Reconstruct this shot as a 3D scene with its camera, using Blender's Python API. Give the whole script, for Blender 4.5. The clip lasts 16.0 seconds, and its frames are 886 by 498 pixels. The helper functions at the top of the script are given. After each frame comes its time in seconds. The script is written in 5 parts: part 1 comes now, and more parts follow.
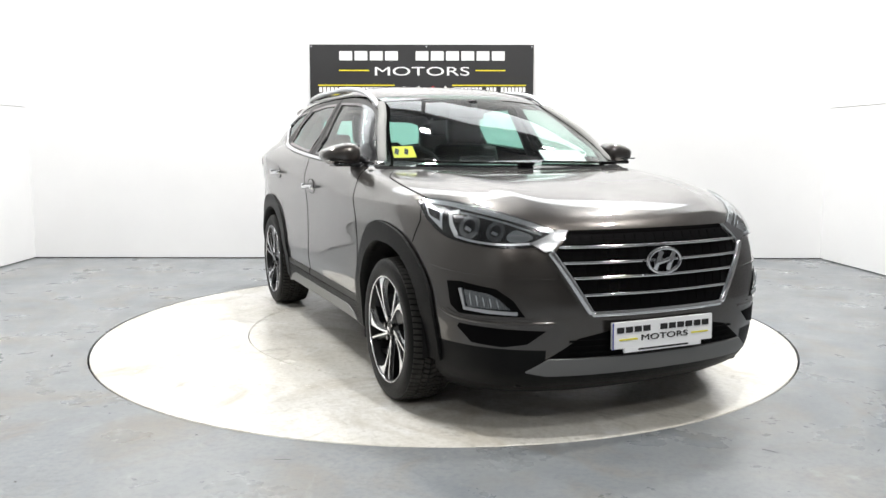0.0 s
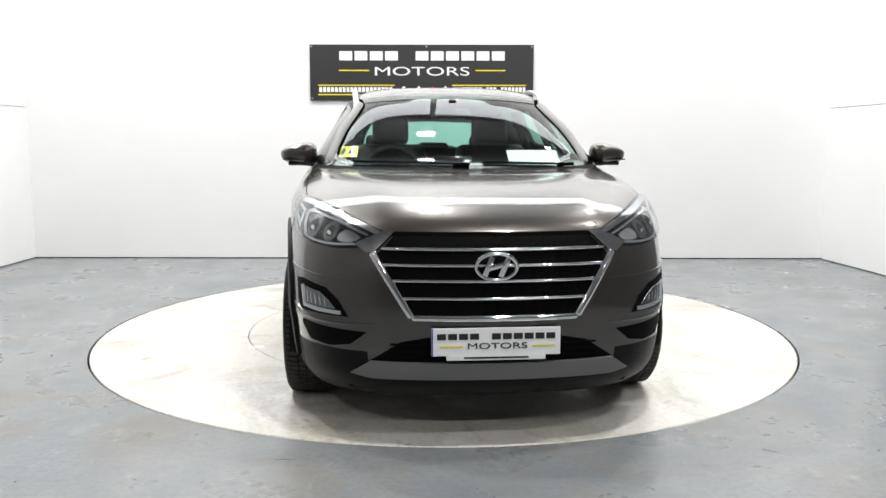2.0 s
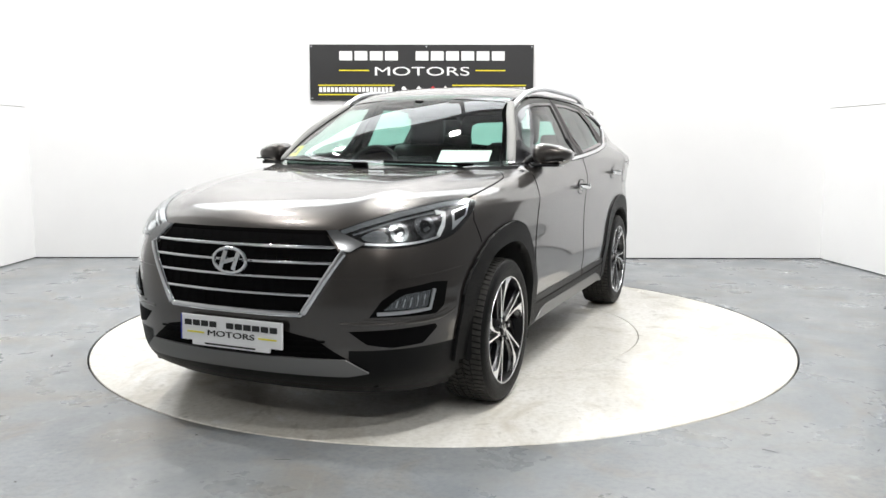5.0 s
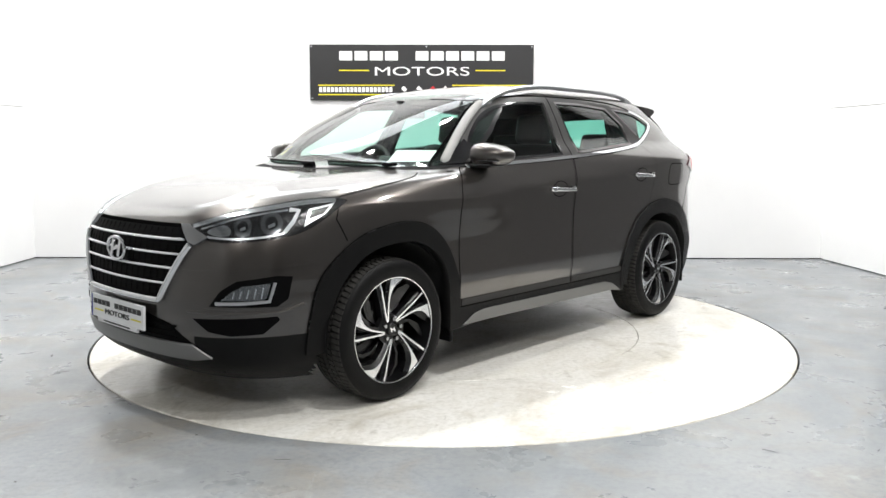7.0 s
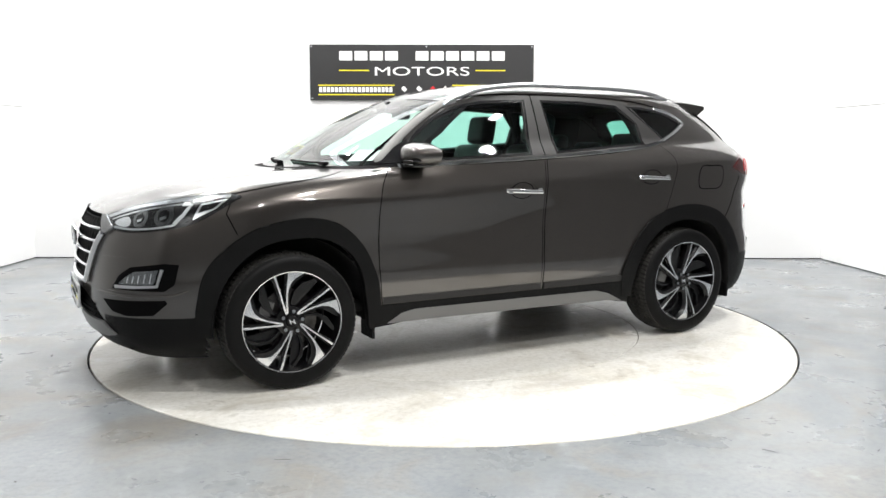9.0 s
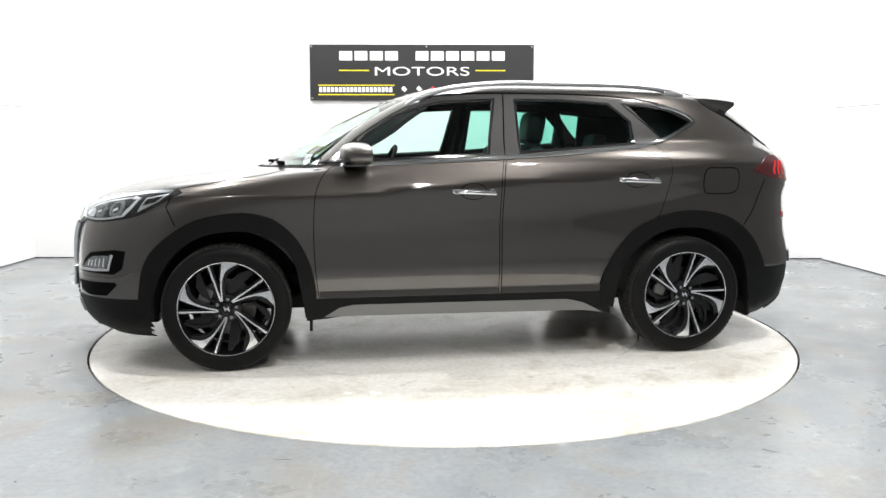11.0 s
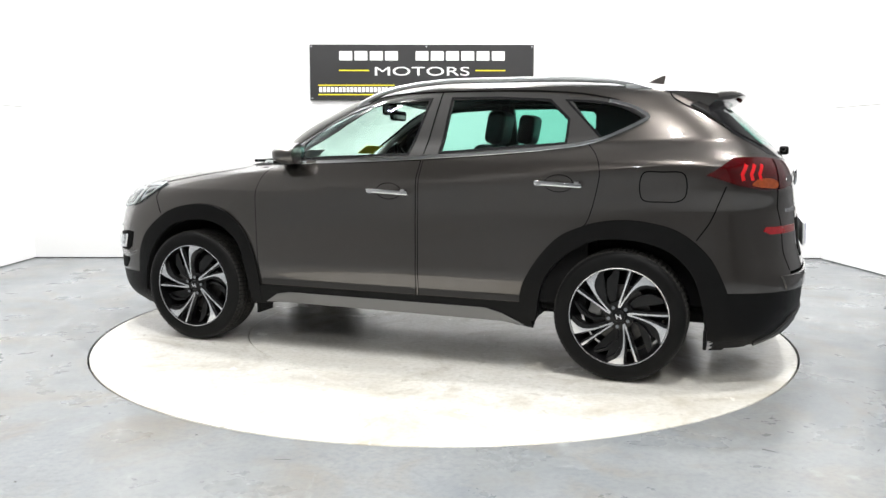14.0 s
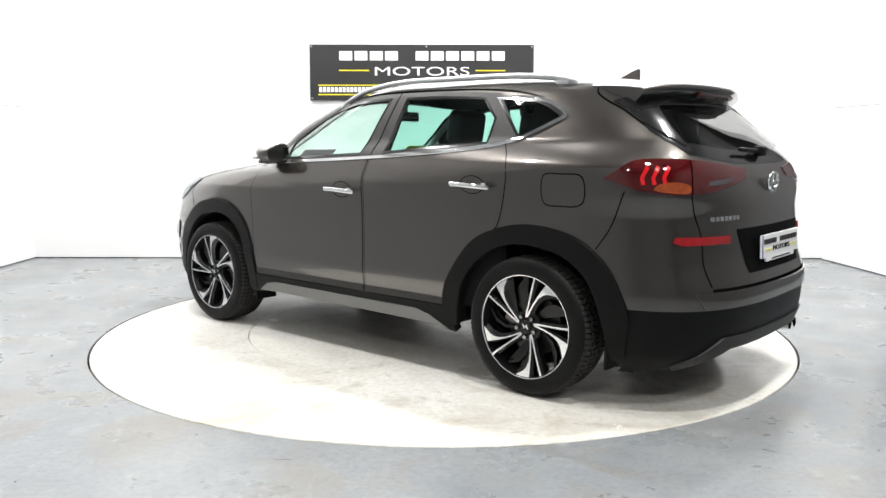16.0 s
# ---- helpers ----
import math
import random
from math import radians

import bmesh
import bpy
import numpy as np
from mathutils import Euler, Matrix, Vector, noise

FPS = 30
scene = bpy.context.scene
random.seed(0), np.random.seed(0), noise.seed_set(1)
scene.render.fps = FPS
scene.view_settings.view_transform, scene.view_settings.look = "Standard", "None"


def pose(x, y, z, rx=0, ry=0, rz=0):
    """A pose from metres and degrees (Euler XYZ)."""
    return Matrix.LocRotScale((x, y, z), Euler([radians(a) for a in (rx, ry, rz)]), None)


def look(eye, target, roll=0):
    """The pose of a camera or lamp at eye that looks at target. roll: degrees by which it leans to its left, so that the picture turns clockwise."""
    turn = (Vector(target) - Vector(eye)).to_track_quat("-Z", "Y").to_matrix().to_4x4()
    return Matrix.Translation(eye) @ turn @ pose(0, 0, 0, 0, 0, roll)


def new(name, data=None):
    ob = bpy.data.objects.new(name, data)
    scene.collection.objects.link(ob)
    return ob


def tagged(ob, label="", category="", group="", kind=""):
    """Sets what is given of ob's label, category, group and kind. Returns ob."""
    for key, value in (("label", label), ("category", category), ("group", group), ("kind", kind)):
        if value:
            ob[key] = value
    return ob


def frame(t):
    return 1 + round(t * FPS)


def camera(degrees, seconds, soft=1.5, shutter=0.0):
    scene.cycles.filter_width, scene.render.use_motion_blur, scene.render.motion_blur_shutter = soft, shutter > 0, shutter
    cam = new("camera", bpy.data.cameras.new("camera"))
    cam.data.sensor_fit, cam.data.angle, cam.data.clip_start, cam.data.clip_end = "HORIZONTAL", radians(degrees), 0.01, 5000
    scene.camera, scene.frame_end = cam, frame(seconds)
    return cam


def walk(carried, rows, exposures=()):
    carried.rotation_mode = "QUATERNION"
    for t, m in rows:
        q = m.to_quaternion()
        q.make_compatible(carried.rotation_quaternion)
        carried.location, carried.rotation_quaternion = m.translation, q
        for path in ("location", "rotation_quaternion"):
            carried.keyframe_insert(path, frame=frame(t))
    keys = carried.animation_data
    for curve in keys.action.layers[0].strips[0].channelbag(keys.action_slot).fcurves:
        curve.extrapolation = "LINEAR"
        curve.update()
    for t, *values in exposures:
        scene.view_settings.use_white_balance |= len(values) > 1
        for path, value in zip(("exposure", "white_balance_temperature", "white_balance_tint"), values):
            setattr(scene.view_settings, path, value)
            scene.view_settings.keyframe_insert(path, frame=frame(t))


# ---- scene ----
from mathutils import geometry, interpolate
from mathutils.bvhtree import BVHTree

# ---------------------------------------------------------------- camera
cam = camera(57.65, 16.0)
EYE = look((0.0, -5.42, 1.236), (-0.00064, -4.4283, 1.1073), 0.077)
walk(cam, [(0.0, EYE), (16.0, EYE)], [(0.0, -0.26), (2.5, -0.40), (4.0, -0.36), (7.0, -0.12), (9.0, -0.02), (12.0, 0.04), (16.0, 0.04)])

# turn of the table and of the car on it, degrees
TURN = [(0, 293.56), (0.5, 288.89), (1, 284.2), (1.5, 279.53), (2, 274.91), (2.5, 270.33), (3, 265.65), (3.5, 260.88),
        (4, 256.1), (6.5, 232.18), (7, 227.37), (7.5, 222.5), (8, 217.66), (8.5, 212.85), (9, 208.12), (11.5, 184.9),
        (12, 180.05), (12.5, 175.14), (13, 170.09), (13.5, 164.94), (14, 159.74), (14.5, 154.55), (15, 149.42),
        (15.5, 144.4), (16, 139.48)]
OFF = Vector((0.022, 0.0156, 0.0))      # where the car stands on the table

# ---------------------------------------------------------------- world and lamps
world = bpy.data.worlds.new("world")
scene.world = world
world.use_nodes = True
world.node_tree.nodes["Background"].inputs[0].default_value = (0.9, 0.95, 1.0, 1)
world.node_tree.nodes["Background"].inputs[1].default_value = 0.03
LAMP_POWER = 130.0
# where the high-bay lamps hang
LAMPS = ((-2.7, 1.5), (-0.15, 1.5), (2.6, 1.5), (-2.6, -0.6), (3.0, -1.1), (2.6, -5.2), (1.1, -3.2), (-2.5, -8.0), (1.9, -8.0))
CEIL = 6.0


# ---------------------------------------------------------------- materials
def material(name, colour, rough=0.5, metal=0.0, coat=0.0, bump=0.0, scale=40.0, vary=0.0, vary_scale=3.0, emit=0.0, rough_vary=0.0, spec=0.5):
    m = bpy.data.materials.new(name)
    m.use_nodes = True
    nt = m.node_tree
    b = nt.nodes["Principled BSDF"]
    b.inputs["Base Color"].default_value = (*colour, 1)
    b.inputs["Roughness"].default_value = rough
    b.inputs["Metallic"].default_value = metal
    b.inputs["Coat Weight"].default_value = coat
    b.inputs["Coat Roughness"].default_value = 0.03
    b.inputs["Specular IOR Level"].default_value = spec
    if emit:
        b.inputs["Emission Color"].default_value = (*colour, 1)
        b.inputs["Emission Strength"].default_value = emit
    tc = nt.nodes.new("ShaderNodeTexCoord")
    if vary or rough_vary:
        n = nt.nodes.new("ShaderNodeTexNoise")
        n.inputs["Scale"].default_value = vary_scale
        n.inputs["Detail"].default_value = 8
        n.inputs["Roughness"].default_value = 0.65
        nt.links.new(tc.outputs["Object"], n.inputs["Vector"])
        if vary:
            r = nt.nodes.new("ShaderNodeMapRange")
            r.inputs["From Min"].default_value, r.inputs["From Max"].default_value = 0.3, 0.7
            r.inputs["To Min"].default_value, r.inputs["To Max"].default_value = 1 - vary, 1 + vary
            nt.links.new(n.outputs["Fac"], r.inputs["Value"])
            x = nt.nodes.new("ShaderNodeMix")
            x.data_type, x.blend_type = "RGBA", "MULTIPLY"
            x.inputs["Factor"].default_value = 1
            x.inputs[6].default_value = (*colour, 1)
            nt.links.new(r.outputs["Result"], x.inputs[7])
            nt.links.new(x.outputs[2], b.inputs["Base Color"])
        if rough_vary:
            r = nt.nodes.new("ShaderNodeMapRange")
            r.inputs["To Min"].default_value, r.inputs["To Max"].default_value = max(0.02, rough - rough_vary), rough + rough_vary
            nt.links.new(n.outputs["Fac"], r.inputs["Value"])
            nt.links.new(r.outputs["Result"], b.inputs["Roughness"])
    if bump:
        n = nt.nodes.new("ShaderNodeTexNoise")
        n.inputs["Scale"].default_value = scale
        n.inputs["Detail"].default_value = 5
        nt.links.new(tc.outputs["Object"], n.inputs["Vector"])
        k = nt.nodes.new("ShaderNodeBump")
        k.inputs["Strength"].default_value = bump
        k.inputs["Distance"].default_value = 0.004
        nt.links.new(n.outputs["Fac"], k.inputs["Height"])
        nt.links.new(k.outputs["Normal"], b.inputs["Normal"])
    return m


def glass(name, tint, gloss=0.03, ior=1.45):
    m = bpy.data.materials.new(name)
    m.use_nodes = True
    nt = m.node_tree
    nt.nodes.clear()
    out = nt.nodes.new("ShaderNodeOutputMaterial")
    tr = nt.nodes.new("ShaderNodeBsdfTransparent")
    tr.inputs[0].default_value = (*tint, 1)
    gl = nt.nodes.new("ShaderNodeBsdfGlossy")
    gl.inputs["Roughness"].default_value = gloss
    lw = nt.nodes.new("ShaderNodeLayerWeight")
    lw.inputs[0].default_value = 0.5
    pw = nt.nodes.new("ShaderNodeMath")
    pw.operation = "POWER"
    pw.inputs[1].default_value = 4.5
    nt.links.new(lw.outputs["Facing"], pw.inputs[0])
    fr = nt.nodes.new("ShaderNodeMapRange")
    fr.inputs["To Min"].default_value = ((ior - 1) / (ior + 1)) ** 2 * 1.2
    nt.links.new(pw.outputs[0], fr.inputs["Value"])
    mx = nt.nodes.new("ShaderNodeMixShader")
    nt.links.new(fr.outputs[0], mx.inputs[0])
    nt.links.new(tr.outputs[0], mx.inputs[1])
    nt.links.new(gl.outputs[0], mx.inputs[2])
    nt.links.new(mx.outputs[0], out.inputs[0])
    return m


def paint_material():
    """Dark taupe metallic lacquer with fine flakes and a clear coat."""
    m = material("taupe_lacquer", (0.066, 0.059, 0.054), 0.4, 0.88, 1.0)
    nt = m.node_tree
    b = nt.nodes["Principled BSDF"]
    tc = nt.nodes.new("ShaderNodeTexCoord")
    v = nt.nodes.new("ShaderNodeTexVoronoi")
    v.inputs["Scale"].default_value = 900
    nt.links.new(tc.outputs["Object"], v.inputs["Vector"])
    b.inputs["Coat IOR"].default_value = 1.7
    r = nt.nodes.new("ShaderNodeMapRange")
    r.inputs["To Min"].default_value, r.inputs["To Max"].default_value = 0.24, 0.38
    nt.links.new(v.outputs["Distance"], r.inputs["Value"])
    nt.links.new(r.outputs["Result"], b.inputs["Roughness"])
    return m


PAINT = paint_material()
PLASTIC = material("black_textured_plastic", (0.0045, 0.0045, 0.0047), 0.46, bump=0.25, scale=600, vary=0.2, vary_scale=6, spec=0.14)
MATTBLACK = material("matt_black_mesh", (0.0022, 0.0022, 0.0024), 0.6, spec=0.05)
GLOSS = material("gloss_black_plastic", (0.008, 0.008, 0.009), 0.12, coat=0.4)
SEAM = material("panel_gap", (0.004, 0.004, 0.004), 0.9, spec=0.0)
CHROME = material("chrome", (0.75, 0.76, 0.78), 0.07, 1.0)
SATIN = material("satin_metal", (0.62, 0.63, 0.65), 0.32, 1.0, rough_vary=0.08, vary_scale=20)
LAMPHOUSE = material("lamp_housing", (0.016, 0.016, 0.017), 0.2, 0.4, bump=0.6, scale=35, vary=0.5, vary_scale=18)
GUIDE = material("white_light_guide", (0.5, 0.51, 0.52), 0.3)
ARMMETAL = material("dark_satin_chrome", (0.30, 0.305, 0.315), 0.24, 1.0)
SMOKED = material("smoked_chrome", (0.30, 0.305, 0.315), 0.16, 1.0)
SILVER = material("silver_plastic", (0.17, 0.17, 0.168), 0.38, 0.4, rough_vary=0.06, vary_scale=15)
DARKGREY = material("dark_grey_trim", (0.026, 0.025, 0.0245), 0.5, 0.1, spec=0.3)
RUBBER = material("tyre_rubber", (0.0042, 0.0042, 0.0044), 0.5, bump=0.3, scale=250, vary=0.35, vary_scale=9, spec=0.16)
TREAD = material("dusty_tyre_tread", (0.034, 0.033, 0.031), 0.75, bump=0.3, scale=250, vary=0.4, vary_scale=30, spec=0.2)
ALLOY = material("machined_alloy", (0.82, 0.83, 0.85), 0.25, 1.0, rough_vary=0.06, vary_scale=30)
RIMBLACK = material("rim_black", (0.004, 0.004, 0.0045), 0.3, coat=0.15, spec=0.3)
BRAKE = material("brake_iron", (0.08, 0.077, 0.074), 0.4, 0.9, vary=0.3, vary_scale=30)
CABIN = material("cabin_dark_fabric", (0.010, 0.010, 0.0105), 0.8, bump=0.3, scale=300, vary=0.2, vary_scale=12, spec=0.2)
LEATHER = material("black_leather", (0.010, 0.010, 0.011), 0.45, bump=0.3, scale=180, spec=0.35)
LINING = material("headliner_grey", (0.35, 0.35, 0.34), 0.9, vary=0.05)
WINDSCREEN = glass("windscreen_glass", (0.74, 0.90, 0.84), 0.01, 1.5)
FRONTGLASS = glass("front_window_glass", (0.80, 0.95, 0.90), 0.01, 1.45)
REARGLASS = glass("rear_window_glass", (0.42, 0.76, 0.67), 0.01, 1.45)
CLEAR = glass("clear_lens", (0.93, 0.95, 0.96), 0.01, 1.28)
REDLENS = material("red_lens", (0.055, 0.001, 0.002), 0.05, coat=1.0, vary=0.5, vary_scale=25)
BRIGHTRED = material("red_light_guide", (0.62, 0.010, 0.014), 0.15, coat=1.0)
REFLEXRED = material("red_reflex_plastic", (0.26, 0.004, 0.008), 0.15, coat=1.0, bump=0.5, scale=120, vary=0.3, vary_scale=40)
AMBER = material("amber_lens", (0.24, 0.045, 0.008), 0.15, coat=1.0, bump=0.8, scale=90, vary=0.3, vary_scale=40)
REFLECTOR = material("lamp_reflector", (0.85, 0.86, 0.88), 0.12, 1.0)
PLATEWHITE = material("plate_white", (0.80, 0.81, 0.82), 0.35, vary=0.03)
INK = material("black_ink", (0.012, 0.012, 0.013), 0.5)
YELLOW = material("yellow_print", (0.75, 0.68, 0.03), 0.5)
WHITEPRINT = material("white_print", (0.85, 0.85, 0.85), 0.5)
BLUE = material("blue_print", (0.02, 0.04, 0.3), 0.5)
REDPRINT = material("red_print", (0.6, 0.02, 0.03), 0.5)
SIGNBLACK = material("sign_black", (0.022, 0.022, 0.023), 0.45, vary=0.15, vary_scale=2, rough_vary=0.1)
PAPER = material("white_paper", (0.8, 0.82, 0.82), 0.8)
WALLWHITE = material("white_painted_panel", (0.84, 0.84, 0.84), 0.55, vary=0.015, vary_scale=1.5, bump=0.05, scale=60)
CEILGREY = material("ceiling_steel", (0.34, 0.345, 0.35), 0.6, 0.2, vary=0.2, vary_scale=1.2)
# hall walls out of view, their tones picked for what the car's paint mirrors
HALLPALE = material("hall_wall_pale", (0.20, 0.20, 0.20), 0.7, vary=0.12, vary_scale=0.7)
HALLWEST = material("hall_west_reflection_tone", (0.36, 0.36, 0.355), 0.7, vary=0.08, vary_scale=0.7)
HALLEAST = material("hall_east_reflection_tone", (0.11, 0.11, 0.112), 0.8, vary=0.2, vary_scale=0.7)
LAMPGLOW = material("lamp_diffuser", (1.0, 0.98, 0.95), 0.5, emit=40.0)
SCUFF = material("dark_scuff", (0.10, 0.10, 0.105), 0.7, vary=0.3, vary_scale=4)
# emission that replaces the brightness of the upper back wall
WALLGLOW = material("lit_wall_glow", (0.95, 0.98, 1.0), 0.6, emit=4.8)
LAMPCASE = material("lamp_case", (0.5, 0.5, 0.5), 0.5, 0.3)


def stained(name, base, dark, warm, rough, spots, spot_scale, gloss_vary, scale=1.0, grime=None):
    """Painted concrete: broad cloudy stains, warm dirt and small dark specks."""
    m = bpy.data.materials.new(name)
    m.use_nodes = True
    nt = m.node_tree
    b = nt.nodes["Principled BSDF"]
    tc = nt.nodes.new("ShaderNodeTexCoord")

    def noise_ramp(sc, lo, hi, detail=8.0, dist=0.0):
        n = nt.nodes.new("ShaderNodeTexNoise")
        n.inputs["Scale"].default_value, n.inputs["Detail"].default_value = sc * scale, detail
        n.inputs["Roughness"].default_value, n.inputs["Distortion"].default_value = 0.62, dist
        nt.links.new(tc.outputs["Object"], n.inputs["Vector"])
        r = nt.nodes.new("ShaderNodeMapRange")
        r.inputs["From Min"].default_value, r.inputs["From Max"].default_value = lo, hi
        nt.links.new(n.outputs["Fac"], r.inputs["Value"])
        return r.outputs["Result"]

    def mix(fac, a, c, amount=1.0):
        k = nt.nodes.new("ShaderNodeMath")
        k.operation = "MULTIPLY"
        k.inputs[1].default_value = amount
        nt.links.new(fac, k.inputs[0])
        x = nt.nodes.new("ShaderNodeMix")
        x.data_type = "RGBA"
        nt.links.new(k.outputs[0], x.inputs["Factor"])
        if isinstance(a, tuple):
            x.inputs[6].default_value = (*a, 1)
        else:
            nt.links.new(a, x.inputs[6])
        x.inputs[7].default_value = (*c, 1)
        return x.outputs[2]

    c = mix(noise_ramp(0.8, 0.40, 0.70, 10, 1.2), base, dark, 0.75)
    c = mix(noise_ramp(1.5, 0.50, 0.72, 11, 1.6), c, warm, 0.75)
    c = mix(noise_ramp(7, 0.45, 0.85, 11, 0.5), c, dark, 0.5)
    c = mix(noise_ramp(34, 0.44, 0.80, 5, 0.2), c, tuple(k * 0.7 for k in dark), 0.55)
    c = mix(noise_ramp(3.1, 0.60, 0.72, 12, 2.5), c, tuple(min(0.85, k * 1.35) for k in base), 0.6)
    v = nt.nodes.new("ShaderNodeTexVoronoi")
    v.inputs["Scale"].default_value = spot_scale
    nt.links.new(tc.outputs["Object"], v.inputs["Vector"])
    r = nt.nodes.new("ShaderNodeMapRange")
    r.inputs["From Min"].default_value, r.inputs["From Max"].default_value = 0.10, 0.05
    nt.links.new(v.outputs["Distance"], r.inputs["Value"])
    gate = nt.nodes.new("ShaderNodeMath")
    gate.operation = "MULTIPLY"
    nt.links.new(r.outputs["Result"], gate.inputs[0])
    nt.links.new(noise_ramp(1.3, 0.55, 0.62, 3), gate.inputs[1])
    c = mix(gate.outputs[0], c, tuple(k * 0.45 for k in dark), spots)
    if grime:
        c = mix(noise_ramp(2.6, 0.60, 0.70, 12, 2.0), c, grime, 0.35)
        c = mix(noise_ramp(5.5, 0.62, 0.70, 9, 3.0), c, grime, 0.30)
    nt.links.new(c, b.inputs["Base Color"])
    rr = nt.nodes.new("ShaderNodeMapRange")
    rr.inputs["To Min"].default_value, rr.inputs["To Max"].default_value = rough - gloss_vary, rough + gloss_vary
    nt.links.new(noise_ramp(2.2, 0.3, 0.7), rr.inputs["Value"])
    nt.links.new(rr.outputs["Result"], b.inputs["Roughness"])
    k = nt.nodes.new("ShaderNodeBump")
    k.inputs["Strength"].default_value, k.inputs["Distance"].default_value = 0.12, 0.004
    nt.links.new(noise_ramp(22, 0.2, 0.8), k.inputs["Height"])
    nt.links.new(k.outputs["Normal"], b.inputs["Normal"])
    return m


FLOOR = stained("grey_floor_paint", (0.262, 0.274, 0.280), (0.170, 0.192, 0.215), (0.225, 0.200, 0.160), 0.34, 0.8, 4.0, 0.14)
DISC = stained("white_table_paint", (0.82, 0.81, 0.77), (0.66, 0.63, 0.55), (0.44, 0.39, 0.30), 0.20, 0.5, 5.0, 0.10, grime=(0.25, 0.22, 0.17))


# ---------------------------------------------------------------- mesh helpers
def mesh_ob(name, verts, faces, mat, parent=None, smooth=False, label="", normals=None, mats=None, slots=None):
    me = bpy.data.meshes.new(name)
    me.from_pydata([tuple(v) for v in verts], [], faces)
    for mm in (mats or [mat]):
        me.materials.append(mm)
    if slots:
        me.polygons.foreach_set("material_index", slots)
    if smooth:
        me.polygons.foreach_set("use_smooth", [True] * len(me.polygons))
    me.update()
    if normals:
        me.normals_split_custom_set_from_vertices([tuple(n) for n in normals])
    ob = new(name, me)
    if parent:
        ob.parent = parent
    if label:
        tagged(ob, label)
    return ob


def part(name, bm, mat, parent, label="", smooth=False):
    me = bpy.data.meshes.new(name)
    bmesh.ops.recalc_face_normals(bm, faces=bm.faces)
    if smooth:
        for f in bm.faces:
            f.smooth = True
        for e in bm.edges:
            if len(e.link_faces) == 2 and e.calc_face_angle(0) > radians(40):
                e.smooth = False
    bm.to_mesh(me)
    bm.free()
    me.materials.append(mat)
    ob = new(name, me)
    if parent:
        ob.parent = parent
    if label:
        tagged(ob, label)
    return ob


def box(bm, c, s, bevel=0.0, m=None, segs=2):
    """A box of size s round c, its edges rounded."""
    r = bmesh.ops.create_cube(bm, size=1)
    vs = r["verts"]
    bmesh.ops.scale(bm, vec=s, verts=vs)
    if bevel:
        es = list({e for v in vs for e in v.link_edges})
        out = bmesh.ops.bevel(bm, geom=es, offset=bevel, segments=segs, affect="EDGES", profile=0.6)
        vs = list({v for f in out["faces"] for v in f.verts} | {v for v in vs if v.is_valid})
    mm = Matrix.Translation(c) @ (m or Matrix())
    bmesh.ops.transform(bm, matrix=mm, verts=vs)
    return bm


def cylinder(bm, c, r, depth, axis="Z", segs=32, r2=None):
    res = bmesh.ops.create_cone(bm, cap_ends=True, segments=segs, radius1=r, radius2=r if r2 is None else r2, depth=depth)
    m = {"Z": Matrix(), "Y": Matrix.Rotation(radians(90), 4, "X"), "X": Matrix.Rotation(radians(90), 4, "Y")}[axis]
    bmesh.ops.transform(bm, matrix=Matrix.Translation(c) @ m, verts=res["verts"])
    return bm


def tube(name, pts, radius, mat, parent, label="", res=8, flat=1.0):
    """A round bar through pts."""
    ps = smooth_line(pts, 6, closed=False)
    vs, fs = [], []
    for i, p in enumerate(ps):
        a, c = ps[max(i - 1, 0)], ps[min(i + 1, len(ps) - 1)]
        d = (Vector(c) - Vector(a)).normalized()
        up = Vector((0, 0, 1)) if abs(d.z) < 0.9 else Vector((1, 0, 0))
        s = d.cross(up).normalized()
        u = s.cross(d)
        k = 1.0 if 0 < i < len(ps) - 1 else 0.55
        for j in range(res):
            g = 2 * math.pi * j / res
            vs.append(Vector(p) + (s * math.cos(g) + u * math.sin(g) * flat) * radius * k)
    for i in range(len(ps) - 1):
        for j in range(res):
            fs.append((i * res + j, i * res + (j + 1) % res, (i + 1) * res + (j + 1) % res, (i + 1) * res + j))
    fs.append(tuple(range(res))[::-1])
    fs.append(tuple((len(ps) - 1) * res + j for j in range(res)))
    return mesh_ob(name, vs, fs, mat, parent, True, label)


def smooth_line(pts, n=6, closed=True):
    """Catmull-Rom through pts."""
    pts = [Vector(p) for p in pts]
    out, k = [], len(pts)
    for i in range(k if closed else k - 1):
        if closed:
            a, b, c, d = pts[i - 1], pts[i], pts[(i + 1) % k], pts[(i + 2) % k]
        else:
            a, b, c, d = pts[max(i - 1, 0)], pts[i], pts[i + 1], pts[min(i + 2, k - 1)]
        for j in range(n):
            t = j / n
            out.append(0.5 * (2 * b + (c - a) * t + (2 * a - 5 * b + 4 * c - d) * t * t + (3 * b - a - 3 * c + d) * t ** 3))
    if not closed:
        out.append(pts[-1])
    return out


def lathe(bm, prof, segs=64, axis="Y"):
    """Turns a profile of (radius, along) round the y axis."""
    rings = []
    for r, y in prof:
        rings.append([bm.verts.new((r * math.cos(2 * math.pi * i / segs), y, r * math.sin(2 * math.pi * i / segs))) for i in range(segs)])
    for a, b in zip(rings, rings[1:]):
        for i in range(segs):
            bm.faces.new((a[i], a[(i + 1) % segs], b[(i + 1) % segs], b[i]))
    return bm


